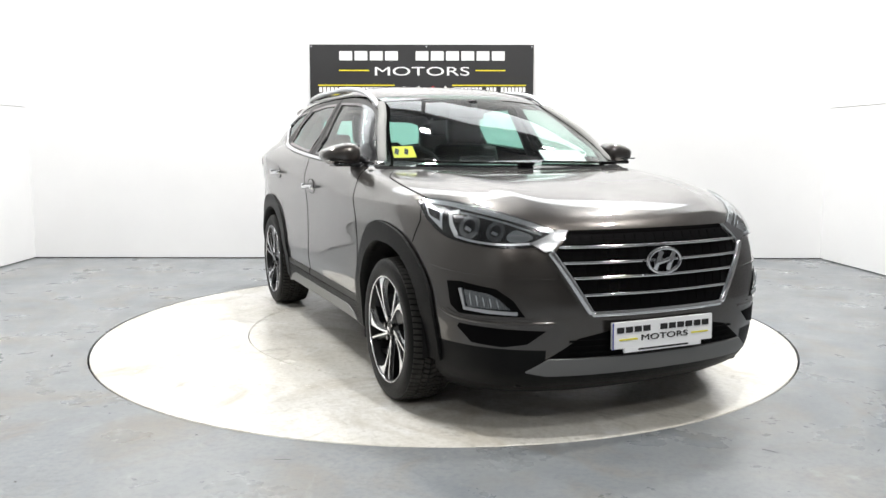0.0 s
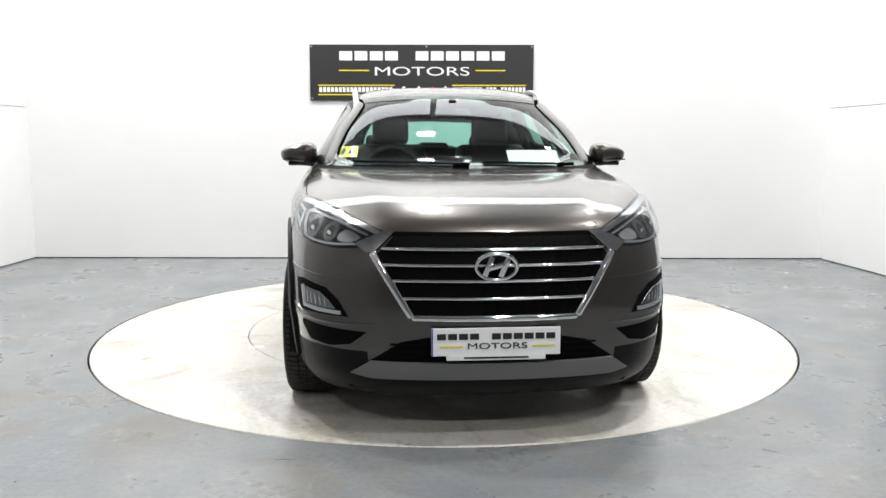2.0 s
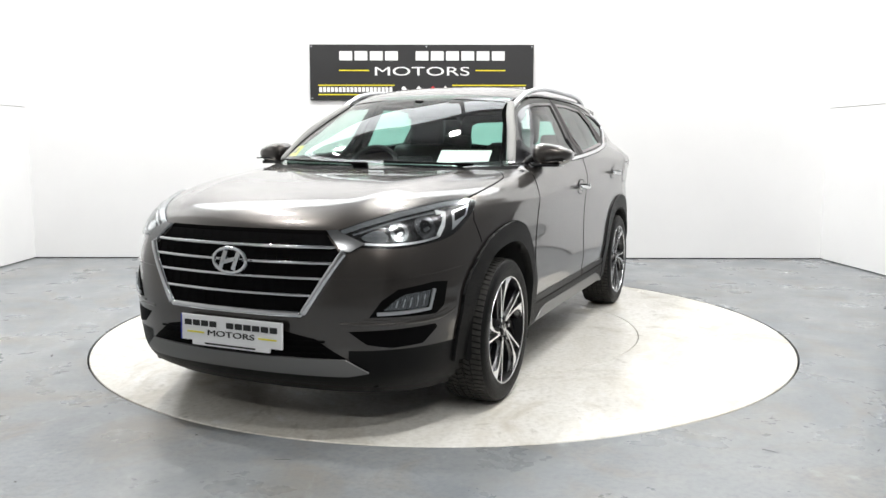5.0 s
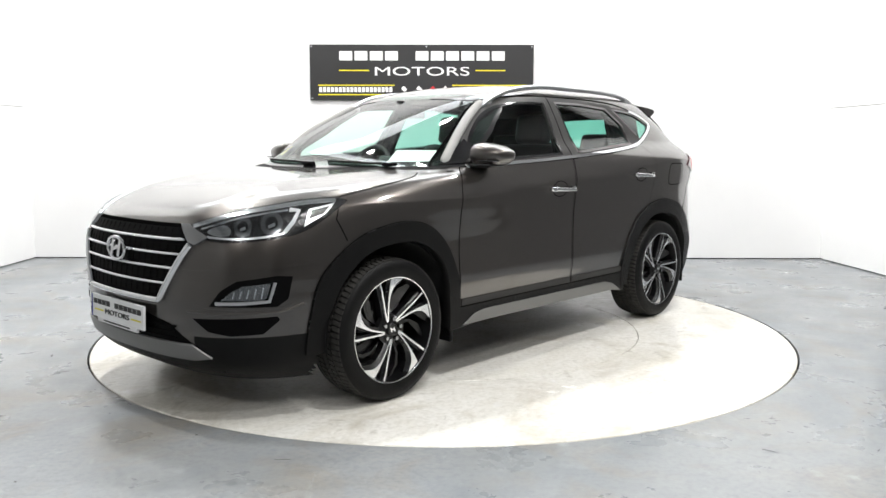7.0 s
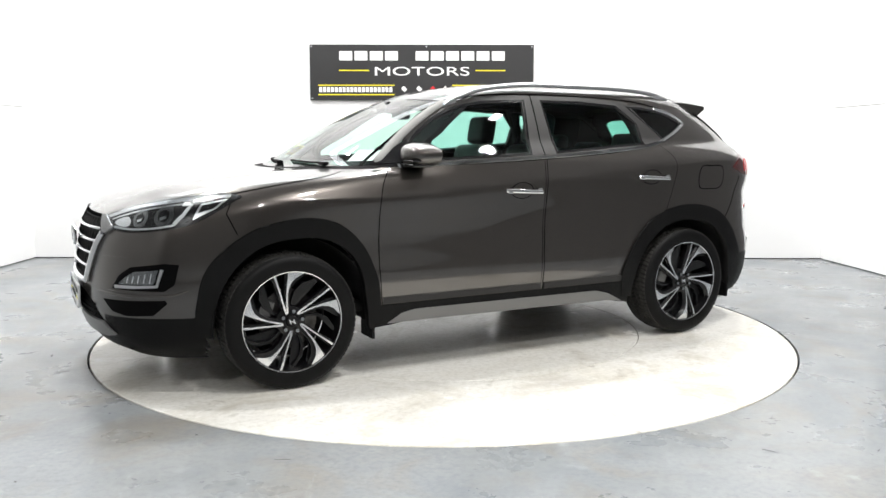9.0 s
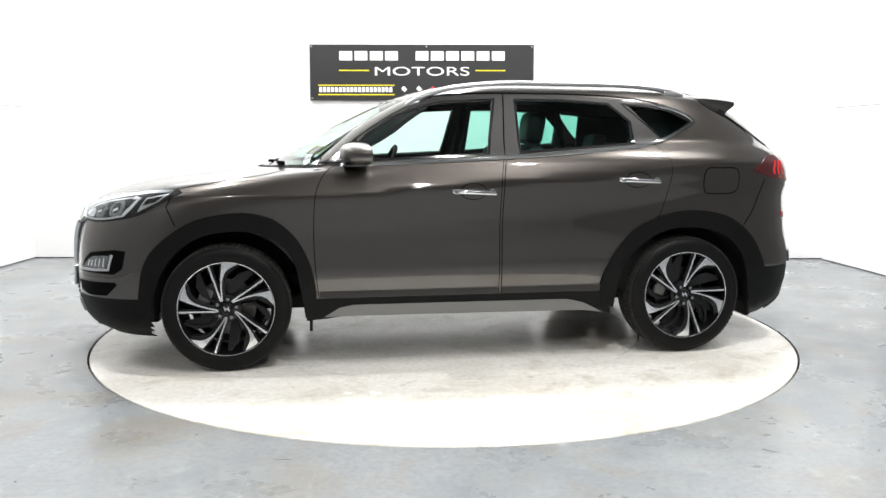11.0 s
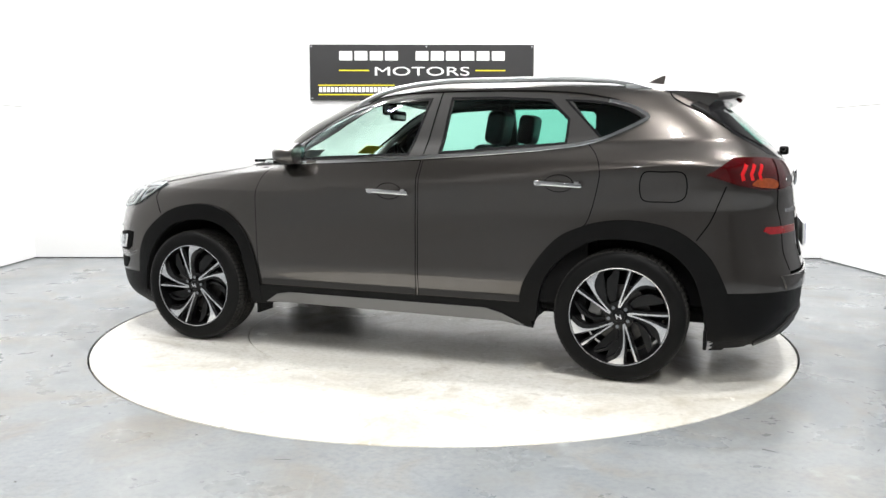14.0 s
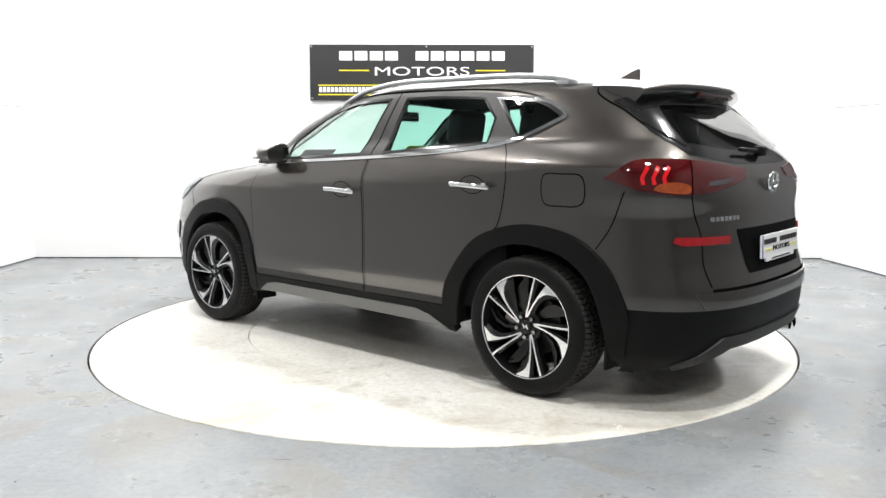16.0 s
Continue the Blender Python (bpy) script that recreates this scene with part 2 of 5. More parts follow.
# ---------------------------------------------------------------- the room
def slab(name, lo, hi, mat, label, category, kind="structure"):
    bm = bmesh.new()
    box(bm, [(a + b) / 2 for a, b in zip(lo, hi)], [b - a for a, b in zip(lo, hi)])
    return tagged(part(name, bm, mat, None), label, category, kind=kind)


DISC_R = 2.232


def room():
    # floor with the round opening of the turntable
    n, vs, fs = 128, [], []
    lim = ((-4.9, -13.0), (4.6, 3.7))
    for i in range(n):
        a = 2 * math.pi * i / n
        c, s = math.cos(a), math.sin(a)
        vs.append(((DISC_R + 0.012) * c, (DISC_R + 0.012) * s, 0.0))
        k = min((lim[1][0] if c > 0 else lim[0][0]) / c if abs(c) > 1e-6 else 1e9, (lim[1][1] if s > 0 else lim[0][1]) / s if abs(s) > 1e-6 else 1e9)
        vs.append((k * c, k * s, 0.0))
        vs.append(((DISC_R + 0.012) * c, (DISC_R + 0.012) * s, -0.08))
    for i in range(n):
        j = (i + 1) % n
        fs.append((3 * i, 3 * i + 1, 3 * j + 1, 3 * j))
        fs.append((3 * i, 3 * j, 3 * j + 2, 3 * i + 2))
    for cx, cy in ((lim[0][0], lim[0][1]), (lim[1][0], lim[0][1]), (lim[0][0], lim[1][1]), (lim[1][0], lim[1][1])):
        base = len(vs)
        vs.append((cx, cy, 0.0))
        # corner triangles
        best = sorted(range(n), key=lambda i: (vs[3 * i + 1][0] - cx) ** 2 + (vs[3 * i + 1][1] - cy) ** 2)
        onx = [i for i in best if abs(vs[3 * i + 1][0] - cx) < 1e-4][0]
        ony = [i for i in best if abs(vs[3 * i + 1][1] - cy) < 1e-4][0]
        fs.append((base, 3 * onx + 1, 3 * ony + 1))
    bm = bmesh.new()
    bv = [bm.verts.new(v) for v in vs]
    for f in fs:
        if len({bv[i] for i in f}) == len(f):
            bm.faces.new([bv[i] for i in f])
    fl = part("floor", bm, FLOOR, None)
    for p in fl.data.polygons:
        if p.normal.z < -0.5:
            p.flip()
    tagged(fl, "grey painted concrete floor, stained and scuffed", "floor", kind="structure")
    slab("pit_bottom", (-2.4, -2.4, -0.2), (2.4, 2.4, -0.1), SEAM, "dark pit under the turntable", "pit")
    slab("wall_north", (-4.7, 3.29, 0.012), (4.5, 3.45, CEIL), WALLWHITE, "white painted back wall of flat panels", "wall")
    slab("skirting_gap", (-4.7, 3.295, 0.0), (4.5, 3.45, 0.012), SEAM, "dark gap along the foot of the wall", "baseboard")
    # side walls of two rows of sheets with a thin open joint at head height
    for name, x, sgn, lean in (("wall_west", -4.455, -1, 0.0), ("wall_east", 4.11, 1, 0.075)):
        w = tagged(new(name), "white painted sheet wall with open joints", "wall", kind="structure")
        y = 3.30
        k = 0
        while y > (2.2 if sgn > 0 else 1.0):
            y2 = y - 1.22
            for z0, z1 in ((0.012, 1.621), (1.6275, 2.85), (2.856, CEIL)):
                bm = bmesh.new()
                x0 = x + lean * (3.3 - y) * 0.9
                x1 = x + lean * (3.3 - y2) * 0.9
                jit = 0.002 * ((k * 7 + int(z0 * 10)) % 3)
                q = [(x0 + sgn * jit, y - 0.002), (x1 + sgn * jit, y2 + 0.002), (x1 + sgn * 0.12, y2 + 0.002), (x0 + sgn * 0.12, y - 0.002)]
                lo = [bm.verts.new((a, b, z0)) for a, b in q]
                hi = [bm.verts.new((a, b, z1)) for a, b in q]
                bm.faces.new(lo), bm.faces.new(hi)
                for i in range(4):
                    bm.faces.new((lo[i], lo[(i + 1) % 4], hi[(i + 1) % 4], hi[i]))
                part("panel", bm, WALLWHITE, w)
            y, k = y2, k + 1
        # unseen: paler to the west, darker to the east, to set the car's side reflections
        slab("backing_" + name[5:], (min(x, x + sgn * 0.9) - 0.01 if sgn < 0 else x + 0.62, -13.0, 0), ((x - 0.14) if sgn < 0 else x + 0.8, 3.5, CEIL), HALLWEST if sgn < 0 else HALLEAST, "unseen outer wall of the hall, toned pale for the car's reflections" if sgn < 0 else "unseen outer wall of the hall, toned dark for the car's reflections", "wall")
    # added glowing strips, out of view: the bright upper wall that bonnet and windscreen mirror
    for k, (x0, x1) in enumerate(((-4.35, -0.10), (0.0, 4.0))):
        w = tagged(new("window_%d" % (k + 1)), "added glowing strip for the brightly lit upper wall, in a white frame", "window", kind="structure")
        z0, z1, y = 4.60, 5.80, 3.275
        for a, b, c, d in ((x0, x1, z0 - 0.05, z0), (x0, x1, z1, z1 + 0.05), (x0 - 0.05, x0, z0 - 0.05, z1 + 0.05), (x1, x1 + 0.05, z0 - 0.05, z1 + 0.05)):
            bm = bmesh.new()
            box(bm, ((a + b) / 2, y - 0.01, (c + d) / 2), (b - a, 0.05, d - c), 0.004)
            part("window_frame", bm, WALLWHITE, w)
        bm = bmesh.new()
        box(bm, ((x0 + x1) / 2, y, (z0 + z1) / 2), (x1 - x0, 0.012, z1 - z0))
        part("pane", bm, WALLGLOW, w, "glowing sheet in place of the lit white wall")
    slab("wall_post", (-0.085, 3.22, 3.7), (-0.015, 3.286, CEIL), WALLWHITE, "white boxed post high on the back wall", "post")
    slab("wall_south", (-5.4, -13.2, 0), (5.0, -13.0, CEIL), HALLPALE, "grey wall at the far end of the hall", "wall")
    # ribbed steel ceiling, one mesh
    bm = bmesh.new()
    box(bm, (-0.2, -4.8, CEIL + 0.06), (10.6, 17.0, 0.1))
    for i in range(56):
        box(bm, (-0.2, 3.2 - i * 0.29, CEIL + 0.0), (10.6, 0.07, 0.05))
    tagged(part("ceiling", bm, CEILGREY, None), "dark grey ribbed steel ceiling", "ceiling", kind="structure")
    for y in (0.5, -2.0, -5.4, -8.8):
        bm = bmesh.new()
        box(bm, (-0.2, y, CEIL - 0.16), (10.4, 0.16, 0.02))
        box(bm, (-0.2, y, CEIL - 0.04), (10.4, 0.16, 0.02))
        box(bm, (-0.2, y, CEIL - 0.10), (10.4, 0.02, 0.12))
        tagged(part("roof_beam", bm, LAMPCASE, None), "grey steel roof beam under the ceiling", "beam", kind="structure")


def floor_marks():
    """Small scuffs and dropped flecks on the floor."""
    rng = random.Random(7)
    vs, fs = [], []
    for i in range(70):
        for _ in range(50):
            x, y = rng.uniform(-4.2, 3.9), rng.uniform(-3.6, 3.1)
            if math.hypot(x, y) > DISC_R + 0.08:
                break
        a, l, w = rng.uniform(0, math.pi), rng.uniform(0.008, 0.05), rng.uniform(0.003, 0.011)
        k = len(vs)
        for j in range(7):
            t = 2 * math.pi * j / 7
            r = rng.uniform(0.6, 1.2)
            u, v = l * math.cos(t) * r, w * math.sin(t) * r
            vs.append((x + u * math.cos(a) - v * math.sin(a), y + u * math.sin(a) + v * math.cos(a), 0.0012))
        fs.append(tuple(range(k, k + 7)))
    tagged(mesh_ob("floor_scuffs", vs, fs, SCUFF), "small dark scuffs and flecks on the grey floor", "floor marks", kind="stuff")


def turntable():
    t = tagged(new("turntable"), "white painted round car turntable with tyre dirt", "turntable")
    for nm, prof in (("centre_plate", [(0.0001, 0.0), (0.4, 0.0), (1.298, 0.0), (1.300, -0.004), (1.300, -0.05)]),
                     ("outer_ring", [(1.304, -0.05), (1.304, -0.004), (1.306, 0.0), (1.8, 0.0), (DISC_R - 0.004, 0.0), (DISC_R, -0.004), (DISC_R, -0.06)])):
        bm = bmesh.new()
        lathe(bm, prof, 160)
        bmesh.ops.rotate(bm, cent=(0, 0, 0), matrix=Matrix.Rotation(radians(90), 3, "X"), verts=bm.verts)
        o = part(nm, bm, DISC, t)
        for p in o.data.polygons:
            if p.normal.z < -0.5:
                p.flip()
    return t


def lamps():
    """Rectangular LED high-bay lamps on the beams."""
    for x, y in LAMPS:
        e = tagged(new("ceiling_lamp"), "white rectangular LED high-bay lamp", "lamp", "lamps on the beams")
        e.location = (x, y, CEIL - 0.85)
        bm = bmesh.new()
        box(bm, (0, 0, 0.05), (0.34, 0.28, 0.08), 0.02)
        part("case", bm, LAMPCASE, e)
        bm = bmesh.new()
        box(bm, (0, 0, 0.004), (0.30, 0.24, 0.012), 0.004)
        part("diffuser", bm, LAMPGLOW, e)
        for dx in (-0.12, 0.12):
            bm = bmesh.new()
            cylinder(bm, (dx, 0, 0.455), 0.006, 0.79, segs=8)
            part("hanger", bm, LAMPCASE, e)
        li = bpy.data.lights.new("lamp_light", "AREA")
        li.shape, li.size, li.size_y, li.energy = "RECTANGLE", 0.28, 0.22, LAMP_POWER
        li.color = (1.0, 0.99, 0.97)
        lo = new("lamp_light", li)
        lo.location = (x, y, CEIL - 0.86)


def bars(parent, text, x0, x1, zc, hgt, y, mat, name="lettering", gap=0.22, facing=1):
    """A line of plain bars in the rhythm of a word that is not lettered: facing -y."""
    n = len(text)
    w = (x1 - x0) / n
    for i, ch in enumerate(text):
        if ch == " ":
            continue
        bm = bmesh.new()
        box(bm, (x0 + (i + 0.5) * w, y, zc), (w * (1 - gap), 0.004, hgt))
        part(name, bm, mat, parent)


def word(body, x0, x1, zc, hgt, y, mat, parent):
    """A raised word on a face towards -y, stretched to its width and height."""
    cu = bpy.data.curves.new("word", "FONT")
    cu.body, cu.extrude, cu.size = body, 0.002, 1.0
    tmp = bpy.data.objects.new("word_tmp", cu)
    me = bpy.data.meshes.new_from_object(tmp)
    xs, ys = [v.co.x for v in me.vertices], [v.co.y for v in me.vertices]
    a, b, c, d = min(xs), max(xs), min(ys), max(ys)
    for v in me.vertices:
        px = x0 + (v.co.x - a) / (b - a) * (x1 - x0)
        pz = zc + ((v.co.y - c) / (d - c) - 0.5) * hgt
        v.co = (px, y - v.co.z, pz)
    me.materials.clear()
    me.materials.append(mat)
    ob = new("lettering", me)
    ob.parent = parent
    bpy.data.objects.remove(tmp)
    return ob


def wall_sign():
    s = tagged(new("wall_sign"), "black dealer's sign board with white and yellow print", "sign")
    x0, x1, z0, z1, y = -1.416, 0.948, 1.700, 2.280, 3.262
    s.location = (0, 0, 0)
    bm = bmesh.new()
    box(bm, ((x0 + x1) / 2, y + 0.014, (z0 + z1) / 2), (x1 - x0, 0.024, z1 - z0), 0.002)
    part("board", bm, SIGNBLACK, s)
    f = y
    bars(s, "XXXX XXXXXX", -1.115, 0.655, 2.163, 0.095, f, WHITEPRINT, gap=0.16)
    word("MOTORS", -0.728, 0.272, 2.004, 0.09, f, WHITEPRINT, s)
    for a, b, z in ((-1.11, -0.79, 2.012), (0.335, 0.65, 2.012), (-1.33, -0.52, 1.858), (-1.33, -0.52, 1.76), (0.09, 0.87, 1.858), (0.09, 0.87, 1.76)):
        bm = bmesh.new()
        box(bm, ((a + b) / 2, f, z), (b - a, 0.004, 0.012))
        part("rule", bm, YELLOW, s)
    bars(s, "XXXXXXXXXXXXXXXXXXX", -1.325, -0.54, 1.812, 0.05, f, WHITEPRINT, gap=0.25)
    bars(s, "XXXXXXXX XXX XXXXXXX", 0.10, 0.87, 1.812, 0.05, f, WHITEPRINT, gap=0.25)
    for cx, mm in ((-0.42, WHITEPRINT), (-0.26, WHITEPRINT), (-0.11, REDPRINT), (0.02, WHITEPRINT)):
        bm = bmesh.new()
        box(bm, (cx, f, 1.82), (0.05, 0.004, 0.04), 0, Matrix.Rotation(radians(45), 4, "Y"))
        part("emblem", bm, mm, s)
    for cx in (x0 + 0.02, (x0 + x1) / 2 + 0.05, x1 - 0.02):
        for cz in (z0 + 0.02, z1 - 0.02):
            bm = bmesh.new()
            cylinder(bm, (cx, f, cz), 0.009, 0.006, "Y", 12)
            part("screw", bm, SATIN, s)
    return s


# ---------------------------------------------------------------- the car: its outer surface
def spline(xs, ys):
    """A smooth monotone interpolant."""
    xs, ys = np.array(xs, float), np.array(ys, float)
    h = np.diff(xs)
    d = np.diff(ys) / h
    m = np.zeros(len(xs))
    m[0], m[-1] = d[0], d[-1]
    for i in range(1, len(xs) - 1):
        if d[i - 1] * d[i] > 0:
            w1, w2 = 2 * h[i] + h[i - 1], h[i] + 2 * h[i - 1]
            m[i] = (w1 + w2) / (w1 / d[i - 1] + w2 / d[i])

    def f(x):
        x = np.clip(x, xs[0], xs[-1])
        i = np.clip(np.searchsorted(xs, x) - 1, 0, len(h) - 1)
        t = (x - xs[i]) / h[i]
        return ((1 + 2 * t) * (1 - t) ** 2 * ys[i] + t * (1 - t) ** 2 * h[i] * m[i] + t * t * (3 - 2 * t) * ys[i + 1] + t * t * (t - 1) * h[i] * m[i + 1])
    return f


WIDTH = spline([0.18, 0.28, 0.38, 0.44, 0.505, 0.53, 0.60, 0.72, 0.85, 0.945, 0.958, 0.972, 1.05, 1.12, 1.18, 1.25, 1.34, 1.45, 1.52, 1.56, 1.60, 1.625, 1.635],
               [0.83, 0.872, 0.886, 0.892, 0.9015, 0.903, 0.901, 0.900, 0.908, 0.917, 0.9175, 0.9135, 0.886, 0.860, 0.834, 0.797, 0.750, 0.686, 0.640, 0.598, 0.49, 0.26, 0.01])
FRONT = spline([0.18, 0.24, 0.32, 0.42, 0.55, 0.70, 0.80, 0.875, 0.92, 0.96, 1.02, 1.05, 1.08, 1.105, 1.13, 1.23, 1.34, 1.45, 1.52, 1.56, 1.60, 1.625, 1.635],
               [2.08, 2.18, 2.225, 2.24, 2.24, 2.225, 2.205, 2.17, 2.12, 2.04, 1.85, 1.68, 1.40, 1.14, 1.06, 0.92, 0.73, 0.50, 0.34, 0.22, 0.03, -0.28, -0.55])
BACK = spline([0.18, 0.28, 0.42, 0.55, 0.70, 0.90, 1.05, 1.12, 1.18, 1.30, 1.40, 1.46, 1.52, 1.56, 1.60, 1.625, 1.635],
              [-2.08, -2.20, -2.245, -2.25, -2.215, -2.195, -2.165, -2.14, -2.10, -1.98, -1.87, -1.79, -1.70, -1.57, -1.22, -0.82, -0.57])
FP = spline([0.2, 0.7, 0.9, 1.02, 1.12, 1.3, 1.5, 1.635], [10, 9.5, 8, 7, 6, 5, 4, 2.2])
FQ = spline([0.2, 0.62, 0.9, 1.02, 1.12, 1.3, 1.5, 1.635], [5.0, 4.9, 3.3, 2.9, 3.4, 3.2, 3.0, 2.2])
BP = spline([0.2, 0.9, 1.12, 1.5, 1.58, 1.635], [9, 9, 8, 6.5, 4.5, 2.2])
BQ = spline([0.2, 0.9, 1.12, 1.5, 1.58, 1.635], [4.2, 4.2, 4.5, 4.5, 3.6, 2.2])
BOW = spline([0.2, 0.9, 1.02, 1.12, 1.5, 1.635], [0.10, 0.12, 0.05, 0.05, 0.02, 0.0])
BOW_F = spline([0.2, 0.42, 0.58, 0.72, 0.86, 0.96, 1.02, 1.12, 1.5, 1.635], [0.19, 0.20, 0.20, 0.17, 0.12, 0.08, 0.05, 0.05, 0.02, 0.0])
XC = -0.4


def ring(z, n):
    """The left half of the outline at height z, from front to back, evenly spaced."""
    k = np.linspace(0, math.pi / 2, 260)
    af, ab = FRONT(z) - XC, XC - BACK(z)
    p, q, bp, bq = FP(z), FQ(z), BP(z), BQ(z)
    bump = np.clip((z - 0.6) / 0.25, 0, 1) * np.clip((1.27 - z) / 0.14, 0, 1)
    bump = bump * bump * (3 - 2 * bump)

    def wide(x):
        return WIDTH(z - 0.075 * np.clip(0.75 - x, 0, 2.3) * bump)
    c, s = np.cos(k), np.sin(k)
    xf = XC + af * np.abs(c) ** (2 / p)
    yf = np.abs(s) ** (2 / q)
    xb = XC - ab * np.abs(c) ** (2 / bp)
    yb = np.abs(s) ** (2 / bq)
    x = np.concatenate([xf, xb[::-1][1:]])
    y = np.concatenate([yf, yb[::-1][1:]])
    y = y * wide(x)
    x = x - np.sign(x - XC) * np.where(x > XC, BOW_F(z), BOW(z)) * y * y * np.clip(np.abs(x - XC) / 1.2, 0, 1) ** 4
    d = np.concatenate([[0], np.cumsum(np.hypot(np.diff(x), np.diff(y)))])
    u = np.linspace(0, d[-1], n)
    return np.interp(u, d, x), np.interp(u, d, y)


def outer_surface():
    levels = np.concatenate([np.linspace(0.18, 0.9, 60), np.linspace(0.9, 1.16, 56)[1:], np.linspace(1.16, 1.5, 34)[1:], np.linspace(1.5, 1.6345, 46)[1:]])
    n = 220
    verts, faces = [], []
    for z in levels:
        x, y = ring(float(z), n)
        verts += [(a, b, z) for a, b in zip(x, y)] + [(a, -b, z) for a, b in zip(x[1:-1][::-1], y[1:-1][::-1])]
    # two soft ridges along the bonnet
    for i, (x, y, z) in enumerate(verts):
        if x > 1.0 and z > 0.86:
            k = min(1.0, (x - 1.0) / 0.25) * min(1.0, max(0.0, (2.15 - x) / 0.2)) * min(1.0, (z - 0.86) / 0.05)
            off = abs(y) - (0.60 - 0.17 * (x - 1.1))
            verts[i] = (x, y, z + 0.007 * k * (math.exp(-(off / 0.035) ** 2) if off > 0 else math.exp(-(off / 0.13) ** 2)))
    m = 2 * n - 2
    for i in range(len(levels) - 1):
        for j in range(m):
            a, b = i * m + j, i * m + (j + 1) % m
            faces.append((a, b, b + m, a + m))
    last = (len(levels) - 1) * m
    faces.append(tuple(range(last, last + m)))
    return verts, faces, m, len(levels)


SV, SF, SM, SN = outer_surface()
_me = bpy.data.meshes.new("outer")
_me.from_pydata(SV, [], SF)
_me.update()
SNORM = [v.normal.copy() for v in _me.vertices]
if SNORM[10 * SM + 110].y < 0:
    SNORM = [-v for v in SNORM]
SURF = BVHTree.FromPolygons([Vector(v) for v in SV], SF)
bpy.data.meshes.remove(_me)


def settle(p, d):
    """Where the line through p along d meets the outer surface from outside, and the smooth normal there."""
    q, nrm, i, _ = SURF.ray_cast(p - d * 4, d)
    if q is None:
        q, nrm, i, _ = SURF.find_nearest(p)
    idx = SF[i]
    if len(idx) > 4:
        return q, Vector((0, 0, 1))
    w = interpolate.poly_3d_calc([Vector(SV[k]) for k in idx], q)
    nn = Vector((0, 0, 0))
    for k, a in zip(idx, w):
        nn += SNORM[k] * a
    return q, nn.normalized()


def inside(p, poly):
    c, j = False, len(poly) - 1
    for i in range(len(poly)):
        a, b = poly[i], poly[j]
        if (a[1] > p[1]) != (b[1] > p[1]) and p[0] < (b[0] - a[0]) * (p[1] - a[1]) / (b[1] - a[1]) + a[0]:
            c = not c
        j = i
    return c


def dense(poly, step):
    out = []
    for i, a in enumerate(poly):
        b = poly[(i + 1) % len(poly)]
        n = max(1, int(math.ceil(math.hypot(b[0] - a[0], b[1] - a[1]) / step)))
        out += [(a[0] + (b[0] - a[0]) * k / n, a[1] + (b[1] - a[1]) * k / n) for k in range(n)]
    return out


def grown(poly, d):
    """The outline moved outwards by d."""
    n = len(poly)
    area = sum(poly[i - 1][0] * poly[i][1] - poly[i][0] * poly[i - 1][1] for i in range(n))
    s = 1 if area > 0 else -1
    out = []
    for i in range(n):
        a, b, c = Vector(poly[i - 1][:2]), Vector(poly[i][:2]), Vector(poly[(i + 1) % n][:2])
        e, f = (b - a), (c - b)
        if e.length < 1e-9 or f.length < 1e-9:
            out.append(tuple(b))
            continue
        e.normalize(), f.normalize()
        n1, n2 = Vector((e.y, -e.x)) * s, Vector((f.y, -f.x)) * s
        k = n1 + n2
        if k.length < 1e-6:
            k = n1
        k.normalize()
        k *= min(1 / max(k.dot(n1), 0.35), 2.2)
        out.append((b.x + k.x * d, b.y + k.y * d))
    return out


# ways of looking at the surface: direction, and the place of a flat point (u, v)
def view(kind, side):
    if kind == "side":
        return Vector((0, -side, 0)), lambda u, v: Vector((u, 0, v))
    if kind == "front":
        return Vector((-1, 0, 0)), lambda u, v: Vector((0, u * side, v))
    if kind == "back":
        return Vector((1, 0, 0)), lambda u, v: Vector((0, u * side, v))
    if kind == "top":
        return Vector((0, 0, -1)), lambda u, v: Vector((u, v * side, 0))
    r = math.sqrt(0.5)
    if kind == "corner":      # u runs backwards along the front corner
        return Vector((-r, -side * r, 0)), lambda u, v: Vector((-u * r, side * u * r, v))
    return Vector((r, -side * r, 0)), lambda u, v: Vector((u * r, side * u * r, v))   # "tail": u runs forwards along the rear corner


